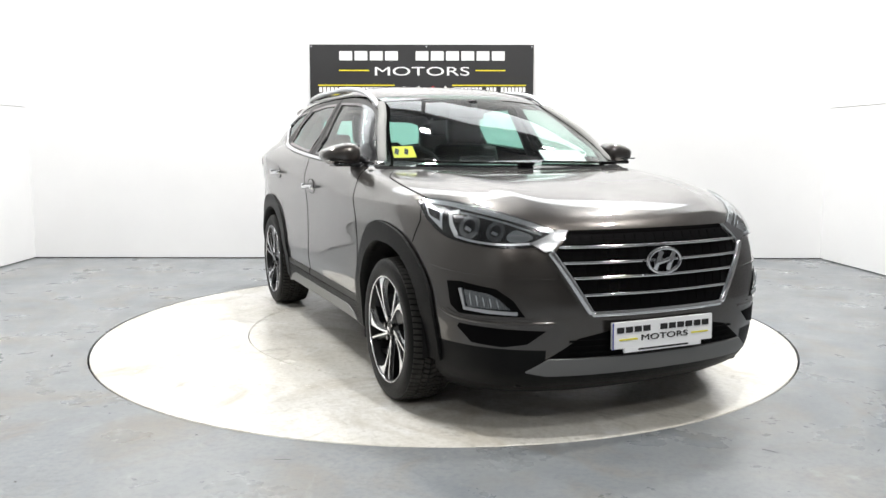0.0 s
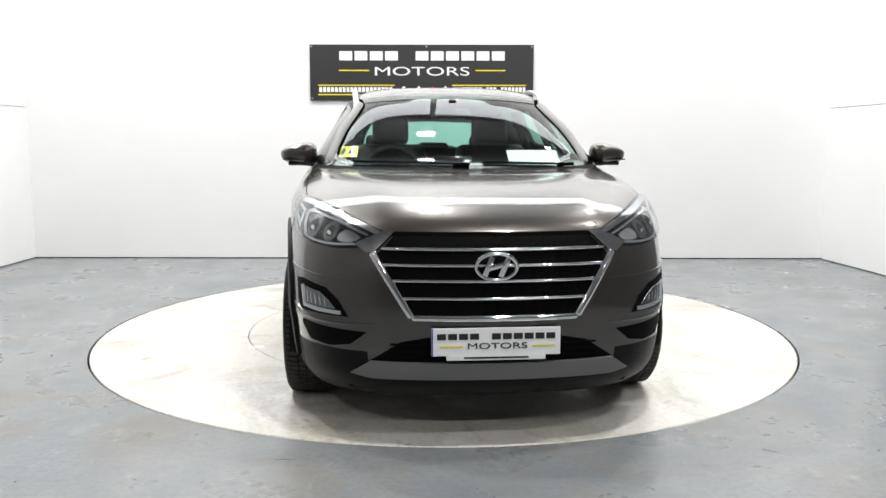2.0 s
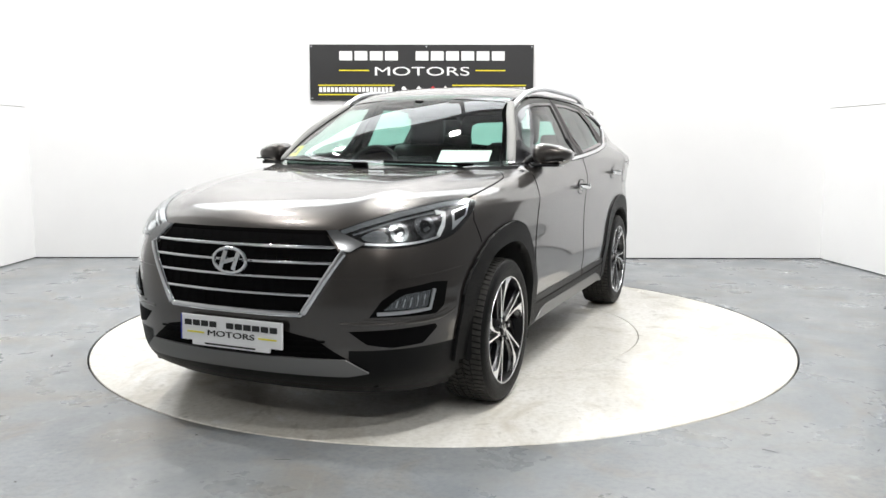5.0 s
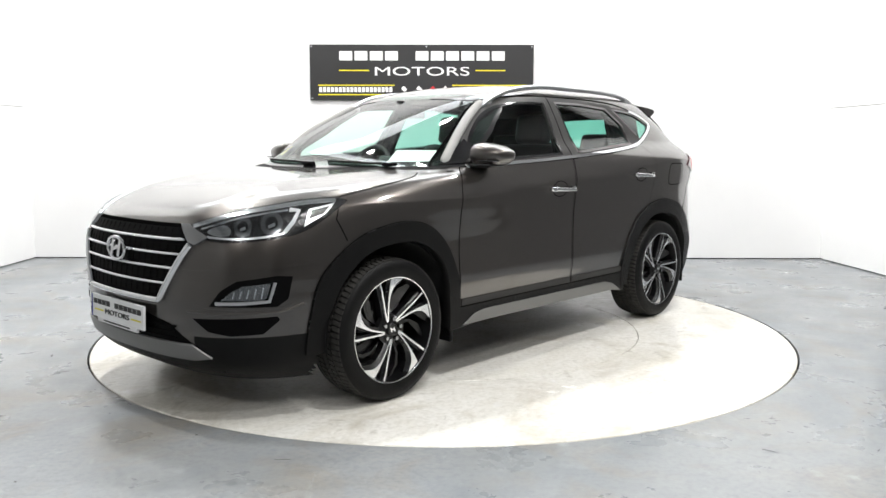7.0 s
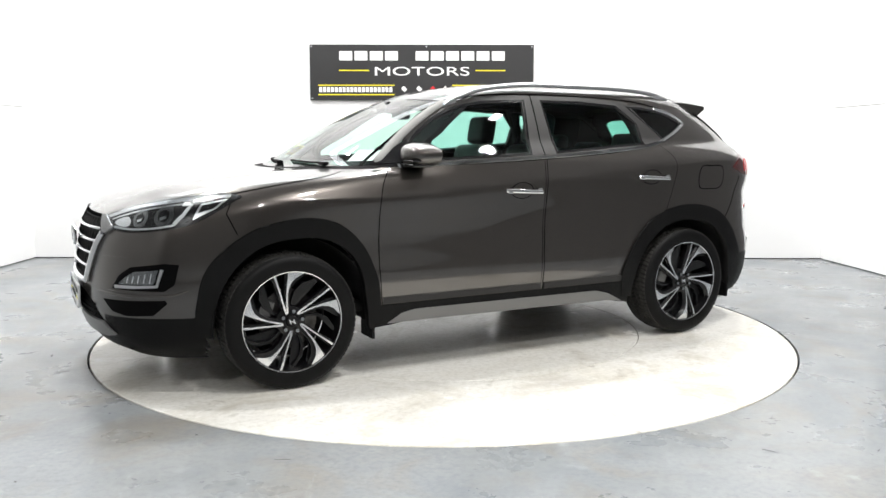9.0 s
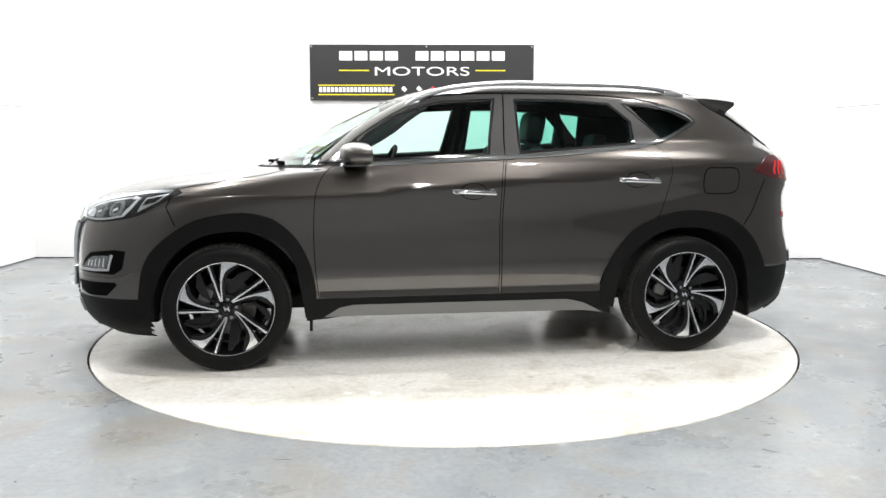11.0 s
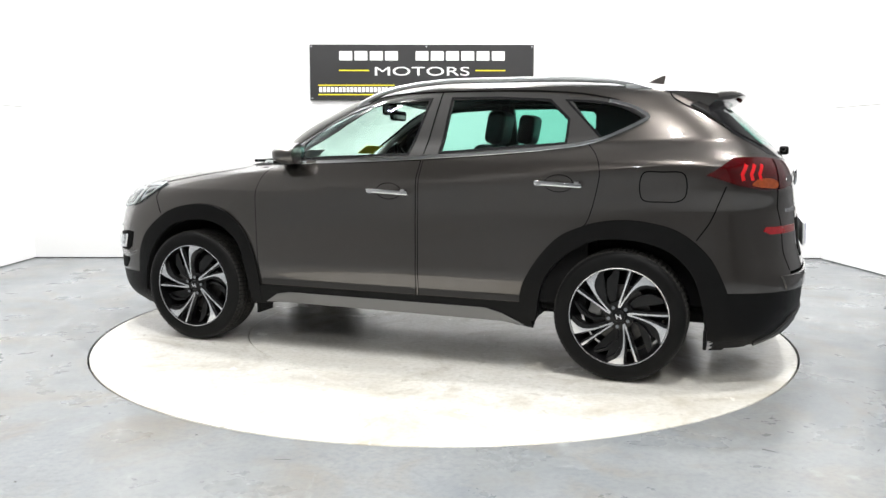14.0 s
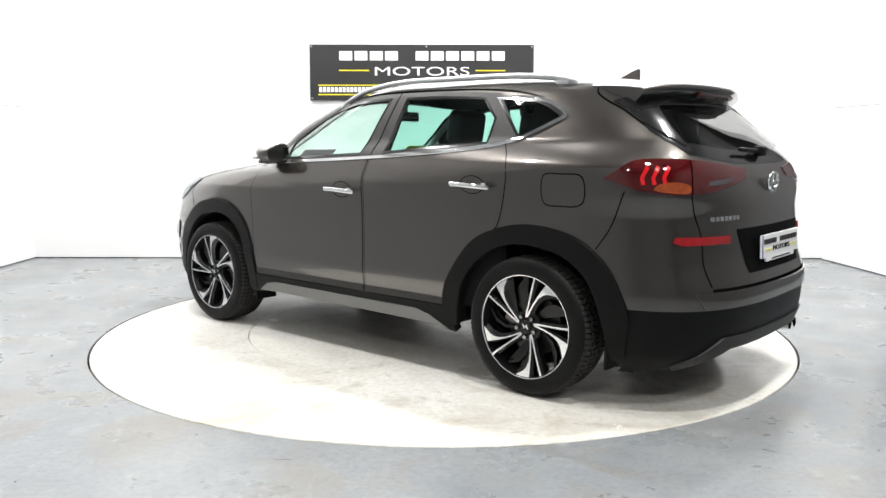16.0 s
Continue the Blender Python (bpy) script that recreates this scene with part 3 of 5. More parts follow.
def panel(name, outline, kind, mat, parent, side=1, holes=(), off=0.002, thick=0.012, step=0.03, label="", skin=True):
    """A shell cut out along an outline and laid on the outer surface, off metres proud of it."""
    d, place = view(kind, side)
    loops = [dense([tuple(p[:2]) for p in outline], step)] + [dense([tuple(p[:2]) for p in h], step) for h in holes]
    pts, edges = [], []
    for lp in loops:
        b = len(pts)
        pts += lp
        edges += [(b + i, b + (i + 1) % len(lp)) for i in range(len(lp))]
    us, vs = [p[0] for p in loops[0]], [p[1] for p in loops[0]]
    g = step
    inner = []
    shrunk = grown(loops[0], -0.35 * step)
    for i in range(int((max(us) - min(us)) / g) + 2):
        for j in range(int((max(vs) - min(vs)) / g) + 2):
            p = (min(us) + (i + 0.5 * (j % 2)) * g, min(vs) + j * g)
            if inside(p, shrunk) and not any(inside(p, grown(h, 0.35 * step)) for h in loops[1:]):
                inner.append(p)
    res = geometry.delaunay_2d_cdt([Vector(p) for p in pts + inner], edges, [], 0, 1e-6)
    v2, tris = res[0], res[2]
    keep = []
    for t in tris:
        c = (sum(v2[i].x for i in t) / 3, sum(v2[i].y for i in t) / 3)
        if inside(c, loops[0]) and not any(inside(c, h) for h in loops[1:]):
            keep.append(tuple(t))
    co, no = [], []
    for p in v2:
        q, n = settle(place(p.x, p.y), d)
        co.append(q + n * off)
        no.append(n)
    fix = []
    for t in keep:
        n = (co[t[1]] - co[t[0]]).cross(co[t[2]] - co[t[0]])
        fix.append(t if n.dot(no[t[0]] + no[t[1]] + no[t[2]]) >= 0 else (t[0], t[2], t[1]))
    count = {}
    for t in fix:
        for a, b in ((t[0], t[1]), (t[1], t[2]), (t[2], t[0])):
            count[(a, b)] = 1
    border = [e for e in count if (e[1], e[0]) not in count]
    verts, norms, faces = list(co), list(no), list(fix)
    for a, b in border:
        k = len(verts)
        wall = (co[b] - co[a]).cross(no[a])
        wall = wall.normalized() if wall.length > 1e-9 else no[a]
        verts += [co[a], co[b], co[b] - no[b] * thick, co[a] - no[a] * thick]
        norms += [(wall + no[a] * 0.6).normalized(), (wall + no[b] * 0.6).normalized(), wall, wall]
        faces.append((k, k + 3, k + 2, k + 1))
    return mesh_ob(name, verts, faces, mat, parent, True, label, normals=norms)


def ribbon(path, width, closed=False, taper=False):
    """The outline of a band of that width along a path."""
    ps = [Vector(p[:2]) for p in path]
    left, right = [], []
    for i, p in enumerate(ps):
        a = ps[i - 1] if (i or closed) else p
        b = ps[(i + 1) % len(ps)] if (i < len(ps) - 1 or closed) else p
        t = (b - a).normalized()
        n = Vector((-t.y, t.x)) * width / 2
        if taper:
            n *= 0.25 + 0.75 * math.sin(math.pi * (0.06 + 0.88 * i / (len(ps) - 1)))
        left.append(tuple(p + n)), right.append(tuple(p - n))
    return left + right[::-1]


def flat(pts, n=5, closed=True):
    return [tuple(p) for p in smooth_line([Vector((a, b)) for a, b in pts], n, closed)]


# ---------------------------------------------------------------- outlines on the car (x along it, z up)
FRONT_WIN = flat([(0.565, 1.145), (0.60, 1.235), (0.42, 1.375), (0.26, 1.447), (0.09, 1.483)], 4, False) + [(-0.205, 1.497), (-0.135, 1.178)]
REAR_WIN = [(-0.315, 1.185), (-0.325, 1.497)] + flat([(-0.60, 1.497), (-0.90, 1.478)], 3, False) + [(-1.02, 1.37), (-1.02, 1.238)]
QUARTER_WIN = [(-0.985, 1.475)] + flat([(-1.12, 1.468), (-1.26, 1.448), (-1.36, 1.405), (-1.405, 1.375), (-1.38, 1.35), (-1.30, 1.307), (-1.20, 1.265)], 3, False)
SCREEN = flat([(-0.805, 1.128), (-0.4, 1.116), (0.0, 1.112), (0.4, 1.116), (0.805, 1.128)], 4, False) + flat([(0.725, 1.30), (0.655, 1.42), (0.592, 1.507)], 3, False) + flat([(0.3, 1.530), (0, 1.538), (-0.3, 1.530)], 3, False) + flat([(-0.592, 1.507), (-0.655, 1.42), (-0.725, 1.30)], 3, False)
BACKLIGHT = flat([(-0.62, 1.20), (-0.35, 1.165), (0.0, 1.155), (0.35, 1.165), (0.62, 1.20)], 4, False) + flat([(0.64, 1.30), (0.58, 1.42), (0.52, 1.475)], 3, False) + [(0.0, 1.49)] + flat([(-0.52, 1.475), (-0.58, 1.42), (-0.64, 1.30)], 3, False)
ARCH_F_IN = [(1.71, 0.30), (1.695, 0.46), (1.648, 0.572), (1.568, 0.669), (1.455, 0.740), (1.31, 0.768), (1.168, 0.762), (1.043, 0.702), (0.966, 0.605), (0.931, 0.46), (0.905, 0.28)]
ARCH_F_OUT = [(0.838, 0.28), (0.845, 0.42), (0.871, 0.558), (0.946, 0.718), (1.07, 0.829), (1.211, 0.865), (1.353, 0.856), (1.513, 0.813), (1.676, 0.701), (1.755, 0.589), (1.79, 0.42), (1.795, 0.30)]
ARCH_R_IN = [(-0.885, 0.29), (-0.911, 0.463), (-0.978, 0.592), (-1.086, 0.688), (-1.211, 0.744), (-1.369, 0.752), (-1.53, 0.718), (-1.645, 0.638), (-1.714, 0.525), (-1.751, 0.366), (-1.765, 0.25)]
ARCH_R_OUT = [(-1.83, 0.25), (-1.86, 0.42), (-1.858, 0.485), (-1.821, 0.578), (-1.752, 0.69), (-1.619, 0.797), (-1.459, 0.842), (-1.301, 0.848), (-1.144, 0.817), (-1.019, 0.762), (-0.927, 0.673), (-0.85, 0.56), (-0.80, 0.44), (-0.81, 0.29)]
DOOR_F = flat([(0.83, 0.385), (0.85, 0.60), (0.852, 0.80), (0.84, 0.96), (0.80, 1.06), (0.74, 1.115)], 3, False) + [(0.25, 1.128), (-0.215, 1.148), (-0.20, 1.05), (-0.19, 0.80), (-0.19, 0.385)]
DOOR_R = [(-0.205, 0.385), (-0.205, 0.80), (-0.215, 1.05), (-0.23, 1.149), (-0.70, 1.18), (-1.03, 1.215)] + flat([(-1.13, 1.245), (-1.19, 1.18), (-1.215, 1.10), (-1.205, 1.02), (-1.17, 0.88), (-1.13, 0.81), (-1.00, 0.74), (-0.90, 0.61), (-0.835, 0.46), (-0.82, 0.385)], 3, False)
FUEL = flat([(-1.42, 1.06), (-1.445, 1.10), (-1.53, 1.10), (-1.62, 1.098), (-1.645, 1.05), (-1.64, 0.98), (-1.60, 0.952), (-1.53, 0.95), (-1.445, 0.953), (-1.42, 0.99)], 3)
# front corner: u = (y - x) * 0.7071
HEADLIGHT = [(-1.215, 0.868)] + flat([(-1.10, 0.906), (-0.97, 0.940), (-0.84, 0.964), (-0.70, 0.984), (-0.57, 0.990), (-0.515, 0.977)], 3, False) + flat([(-0.56, 0.94), (-0.635, 0.885), (-0.72, 0.845), (-0.85, 0.824), (-1.0, 0.814), (-1.11, 0.822)], 3, False)
# rear corner: u = (x + y) * 0.7071
TAIL = flat([(-0.603, 1.086), (-0.68, 1.140), (-0.76, 1.168), (-0.95, 1.166), (-1.15, 1.145), (-1.33, 1.120)], 3, False) + flat([(-1.32, 1.078), (-1.20, 1.050), (-1.08, 1.027), (-0.965, 1.014), (-0.85, 1.017), (-0.74, 1.034)], 3, False)
GRILLE = [(-0.40, 0.870), (-0.2, 0.876), (0.2, 0.876), (0.40, 0.870), (0.475, 0.79), (0.325, 0.555), (-0.325, 0.555), (-0.475, 0.79)]


def mirror_y(poly):
    return [(-a, b) for a, b in poly]


def body_shell(car):
    """The painted shell, open at the windows, the wheel arches and below."""
    mats = [PAINT, PLASTIC]
    holes = [grown(FRONT_WIN, 0.012), grown(REAR_WIN, 0.012), grown(QUARTER_WIN, 0.010)]
    scr, back = grown(SCREEN, 0.008), grown(BACKLIGHT, 0.008)
    faces, slots = [], []
    for f in SF:
        c = sum((Vector(SV[i]) for i in f), Vector()) / len(f)
        if len(f) == 4:
            if c.z > 1.1:
                if abs(c.y) > 0.45 and any(inside((c.x, c.z), h) for h in holes):
                    continue
                if c.x > 0.15 and inside((c.y, c.z), scr):
                    continue
                if c.x < -1.5 and inside((c.y, c.z), back):
                    continue
            if abs(c.y) > 0.45 and c.z < 0.8 and (inside((c.x, c.z), [(1.73, 0.1)] + grown(ARCH_F_IN, 0.02) + [(0.885, 0.1)]) or inside((c.x, c.z), [(-0.865, 0.1)] + grown(ARCH_R_IN, 0.02) + [(-1.785, 0.1)])):
                continue
            if c.z < 0.292 and -0.9 < c.x < 0.9:
                continue
            if c.x < -1.85 and c.z < 0.305 - 0.115 * min(1.0, max(0.0, (abs(c.y) - 0.45) / 0.25)):
                continue
        faces.append(f)
        low = c.z < (0.492 if c.x < -1.80 else (0.40 if abs(c.y) > 0.52 else 0.33) if c.x > 1.7 else 0.38)
        slots.append(1 if low else 0)
    used = sorted({i for f in faces for i in f})
    remap = {k: i for i, k in enumerate(used)}
    ob = mesh_ob("body", [SV[i] for i in used], [tuple(remap[i] for i in f) for f in faces], PAINT, car, True,
                 "dark taupe metallic painted shell", mats=mats, slots=slots)
    # underside and inner tub keep light out
    bm = bmesh.new()
    box(bm, (0.0, 0, 0.30), (3.9, 0.92, 0.10), 0.02)
    box(bm, (-0.02, 0, 0.345), (1.74, 1.62, 0.08), 0.02)
    box(bm, (1.90, 0, 0.26), (0.34, 1.2, 0.08), 0.02)
    box(bm, (-1.94, 0, 0.345), (0.34, 1.2, 0.08), 0.02)
    part("underside", bm, PLASTIC, car, "black plastic underbody trays")
    return ob


def arches_and_sills(car):
    for s in (1, -1):
        for inn, out, nm in ((ARCH_F_IN, ARCH_F_OUT, "front"), (ARCH_R_IN, ARCH_R_OUT, "rear")):
            o = flat(out, 4, False) + flat(inn, 4, False)
            panel("arch_trim", o, "side", PLASTIC, car, s, off=0.015, thick=0.055, label="black plastic wheel arch trim")
            panel("seam", ribbon(flat(out[1:-1], 4, False), 0.006), "side", SEAM, car, s, off=0.0012, thick=0.002, step=0.03)
            # inner liner
            cx, cz, r = (1.305, 0.34, 0.435) if nm == "front" else (-1.32, 0.34, 0.43)
            vs, fs = [], []
            for i in range(25):
                a = radians(-6 + 192 * i / 24)
                for y in (0.46, 0.875):
                    vs.append((cx + r * (0.95 if nm == "front" else 1.03) * math.cos(a), s * y, cz + r * math.sin(a)))
            k = len(vs)
            for i in range(24):
                fs.append((2 * i, 2 * i + 1, 2 * i + 3, 2 * i + 2))
            vs.append((cx, s * 0.46, cz))
            for i in range(24):
                fs.append((2 * i, 2 * i + 2, k))
            mesh_ob("arch_liner", vs, fs, CABIN, car, True)
        sill = [(0.88, 0.385), (-0.84, 0.385), (-0.87, 0.25), (-0.78, 0.262), (-0.68, 0.284), (0.66, 0.292), (0.78, 0.275), (0.90, 0.265)]
        panel("sill_trim", sill, "side", PLASTIC, car, s, off=0.012, thick=0.05, label="black plastic sill trim")
        insert = [(0.80, 0.285), (0.72, 0.335), (0.64, 0.350), (-0.60, 0.345), (-0.70, 0.32), (-0.82, 0.262), (-0.70, 0.278), (0.60, 0.288)]
        panel("sill_insert", insert, "side", SILVER, car, s, off=0.018, thick=0.012, label="matt silver sill insert")
        bm = bmesh.new()
        box(bm, (0.0, s * 0.79, 0.325), (1.66, 0.12, 0.06), 0.02)
        part("sill_bottom", bm, PLASTIC, car)
        for x in (0.875, -1.76):
            bm = bmesh.new()
            box(bm, (x, s * 0.79, 0.25), (0.018, 0.16, 0.10), 0.006)
            part("mud_flap", bm, PLASTIC, car)


def doors(car):
    for s in (1, -1):
        for outline, hx, hz, nm, wx in ((DOOR_F, -0.035, 0.975, "front_door", None), (DOOR_R, -1.005, 1.035, "rear_door", None)):
            panel("seam", grown(outline, 0.0022), "side", SEAM, car, s, holes=[grown(outline, -0.0025)], off=0.0014, thick=0.004, step=0.03)
            d = panel(nm, grown(outline, -0.0022), "side", PAINT, car, s, off=0.0022, thick=0.004, step=0.035, label="painted door panel")
            # black band along the door's foot
            a, b = (0.825, -0.185) if nm == "front_door" else (-0.21, -0.825)
            panel("door_moulding", [(a, 0.392), (a, 0.425), (b, 0.425), (b, 0.392)], "side", DARKGREY, d, s, off=0.010, thick=0.012, step=0.05)
            # cup behind the handle and the chrome handle
            cup = [(hx + 0.075 * math.cos(k / 20 * 2 * math.pi), hz + 0.045 * math.sin(k / 20 * 2 * math.pi)) for k in range(20)]
            panel("handle_cup", cup, "side", PAINT, d, s, off=0.0045, thick=0.003, step=0.015, label="rounded hollow behind the handle")
            # dark ring drawn on for the shading at the hollow's edge, no open joint
            panel("cup_shade_line", grown(cup, 0.002), "side", SEAM, d, s, holes=[grown(cup, -0.002)], off=0.0052, thick=0.002, step=0.015)
            q, n = settle(Vector((hx, 0, hz)), Vector((0, -s, 0)))
            bm = bmesh.new()
            box(bm, (0, 0, 0), (0.255, 0.022, 0.034), 0.010, segs=3)
            for v in bm.verts:
                k = v.co.x / 0.128
                v.co.z += 0.012 * k - (0.006 * k * k if v.co.z > 0 else -0.006 * k * k)
                v.co.y -= s * 0.012 * k * k
            hx2 = part("door_handle", bm, CHROME, d, "chrome door handle", True)
            hx2.matrix_local = Matrix.Translation(q + n * 0.040) @ Matrix.Rotation(radians(2.5), 4, "Y")
            for dx in (-0.10, 0.10):
                bm = bmesh.new()
                box(bm, (hx + dx, q.y + s * 0.016, hz + (0.004 if dx < 0 else -0.004)), (0.03, 0.05, 0.02), 0.006)
                part("handle_post", bm, CHROME, d)
        # windows: frames, glass and bright trim
        for win, mat, nm in ((FRONT_WIN, FRONTGLASS, "front_window"), (REAR_WIN, REARGLASS, "rear_window"), (QUARTER_WIN, REARGLASS, "quarter_window")):
            g = panel(nm, grown(win, 0.006), "side", mat, car, s, off=-0.004, thick=0.0, step=0.06, label="side window pane")
            g.visible_shadow = False
            panel("window_frame", grown(win, 0.030 if nm != "quarter_window" else 0.018), "side", DARKGREY, g, s, holes=[win], off=0.0035, thick=0.02, step=0.025, label="dark satin window surround")
            panel("window_seal", grown(win, 0.004), "side", GLOSS, g, s, holes=[grown(win, -0.009)], off=0.0042, thick=0.012, step=0.03)
        belt = flat([(0.70, 1.118), (0.25, 1.137), (-0.23, 1.160), (-0.71, 1.192), (-1.03, 1.224), (-1.19, 1.258), (-1.33, 1.318), (-1.415, 1.362), (-1.428, 1.378), (-1.40, 1.402), (-1.33, 1.437), (-1.22, 1.466)], 4, False)
        panel("chrome_trim", ribbon(belt, 0.016), "side", CHROME, car, s, off=0.009, thick=0.01, step=0.03, label="chrome strip along the window line")
        gap = flat([(0.90, 1.105), (0.72, 1.235), (0.58, 1.325), (0.42, 1.422), (0.26, 1.490), (0.09, 1.522), (-0.23, 1.535), (-0.72, 1.532), (-1.05, 1.512), (-1.27, 1.470)], 4, False)
        panel("roof_seam", ribbon(gap, 0.009), "side", SEAM, car, s, off=0.0016, thick=0.003, step=0.03)
        panel("pillar_seam", ribbon([(-0.262, 1.53), (-0.222, 1.15)], 0.007), "side", SEAM, car, s, off=0.0048, thick=0.003, step=0.03)
        panel("pillar_trim", [(-0.195, 1.522), (-0.335, 1.522), (-0.325, 1.172), (-0.125, 1.162)], "side", DARKGREY, car, s, off=0.0038, thick=0.02, step=0.03, label="dark satin door pillar")
        panel("pillar_trim", [(-0.915, 1.508), (-0.99, 1.504), (-1.205, 1.258), (-1.01, 1.222), (-1.01, 1.375)], "side", DARKGREY, car, s, off=0.0038, thick=0.02, step=0.03, label="dark satin rear pillar")
        panel("mirror_sail", [(0.83, 1.130), (0.60, 1.262), (0.56, 1.142)], "side", GLOSS, car, s, off=0.006, thick=0.02, step=0.03, label="black corner plate behind the mirror")
        panel("seam", grown(FUEL, 0.003), "side", SEAM, car, s, holes=[grown(FUEL, -0.003)], off=0.0014, thick=0.003, step=0.02) if s > 0 else None
        if s > 0:
            panel("fuel_flap", grown(FUEL, -0.003), "side", PAINT, car, s, off=0.002, thick=0.003, step=0.02, label="rounded square fuel flap")
        # wing and bumper joints
        panel("seam", ribbon([(1.60, 0.96), (1.63, 0.90), (1.585, 0.80)], 0.006), "side", SEAM, car, s, off=0.0014, thick=0.002)
        panel("seam", ribbon(flat([(-1.83, 1.03), (-1.80, 0.95), (-1.76, 0.85), (-1.70, 0.76)], 3, False), 0.006), "side", SEAM, car, s, off=0.0014, thick=0.002)
        # outside mirror
        m = mirror_shell(car, s)


def mirror_shell(car, s):
    bm = bmesh.new()
    bmesh.ops.create_uvsphere(bm, u_segments=28, v_segments=18, radius=1)
    for v in bm.verts:
        x, y, z = v.co
        k = lambda a, e: math.copysign(abs(a) ** e, a)
        x, y, z = k(x, 0.75), k(y, 0.72), k(z, 0.75)
        if x < -0.45:
            x = -0.45 + (x + 0.45) * 0.12
        o = (y + 1) / 2
        z *= (1.0 - 0.60 * o ** 1.6) if z > 0 else (1.0 - 0.25 * o ** 3)
        v.co = (0.615 + x * 0.105 - 0.035 * o, s * (0.915 + y * 0.106), 1.184 + z * 0.070)
    m = part("door_mirror", bm, PAINT, car, "painted mirror housing", True)
    bm = bmesh.new()
    box(bm, (0.625, s * 0.895, 1.126), (0.12, 0.15, 0.022), 0.010, segs=3)
    box(bm, (0.655, s * 0.835, 1.124), (0.07, 0.08, 0.024), 0.010)
    part("mirror_base", bm, GLOSS, m, "gloss black mirror foot", True)
    bm = bmesh.new()
    box(bm, (0.556, s * 0.900, 1.178), (0.006, 0.150, 0.085), 0.003)
    part("mirror_glass", bm, REFLECTOR, m, "silvered mirror glass")
    bm = bmesh.new()
    box(bm, (0.675, s * 0.94, 1.150), (0.05, 0.12, 0.008), 0.003)
    part("repeater", bm, GLOSS, m)
    return m


def screens(car):
    g = panel("windscreen", grown(SCREEN, 0.004), "front", WINDSCREEN, car, off=0.0015, thick=0.0, step=0.08, label="slightly green windscreen")
    g.visible_shadow = False
    panel("screen_border", grown(SCREEN, 0.012), "front", GLOSS, g, holes=[grown(SCREEN, -0.022)], off=0.0005, thick=0.006, step=0.03, label="black edge band of the windscreen")
    # cowl and wipers
    cowl = flat([(-0.78, 1.106), (-0.4, 1.100), (0, 1.098), (0.4, 1.100), (0.78, 1.106)], 3, False) + flat([(0.78, 1.122), (0.4, 1.113), (0, 1.110), (-0.4, 1.113), (-0.78, 1.122)], 3, False)
    panel("cowl", cowl, "front", MATTBLACK, car, off=0.002, thick=0.03, step=0.03, label="black plastic cowl under the windscreen")
    for y0, y1, z1 in ((-0.02, -0.60, 1.134), (0.56, 0.10, 1.130)):
        pts = []
        for k in range(7):
            t = k / 6
            y = y0 + (y1 - y0) * t
            q, n = settle(Vector((0, y, 1.120 + (z1 - 1.120) * t)), Vector((-1, 0, 0)))
            pts.append(q + n * 0.014)
        tube("wiper", pts, 0.006, MATTBLACK, car, "black windscreen wiper")
        q, n = settle(Vector((0, y0, 1.12)), Vector((-1, 0, 0)))
        bm = bmesh.new()
        box(bm, q + n * 0.012 + Vector((0.02, 0, 0)), (0.035, 0.09, 0.018), 0.007)
        part("wiper_pivot", bm, MATTBLACK, car)
    g = panel("rear_screen", grown(BACKLIGHT, 0.004), "back", REARGLASS, car, off=0.0015, thick=0.0, step=0.08, label="dark tinted rear window")
    g.visible_shadow = False
    panel("screen_border", grown(BACKLIGHT, 0.012), "back", GLOSS, g, holes=[grown(BACKLIGHT, -0.05)], off=0.0025, thick=0.006, step=0.03, label="black edge band of the rear window")


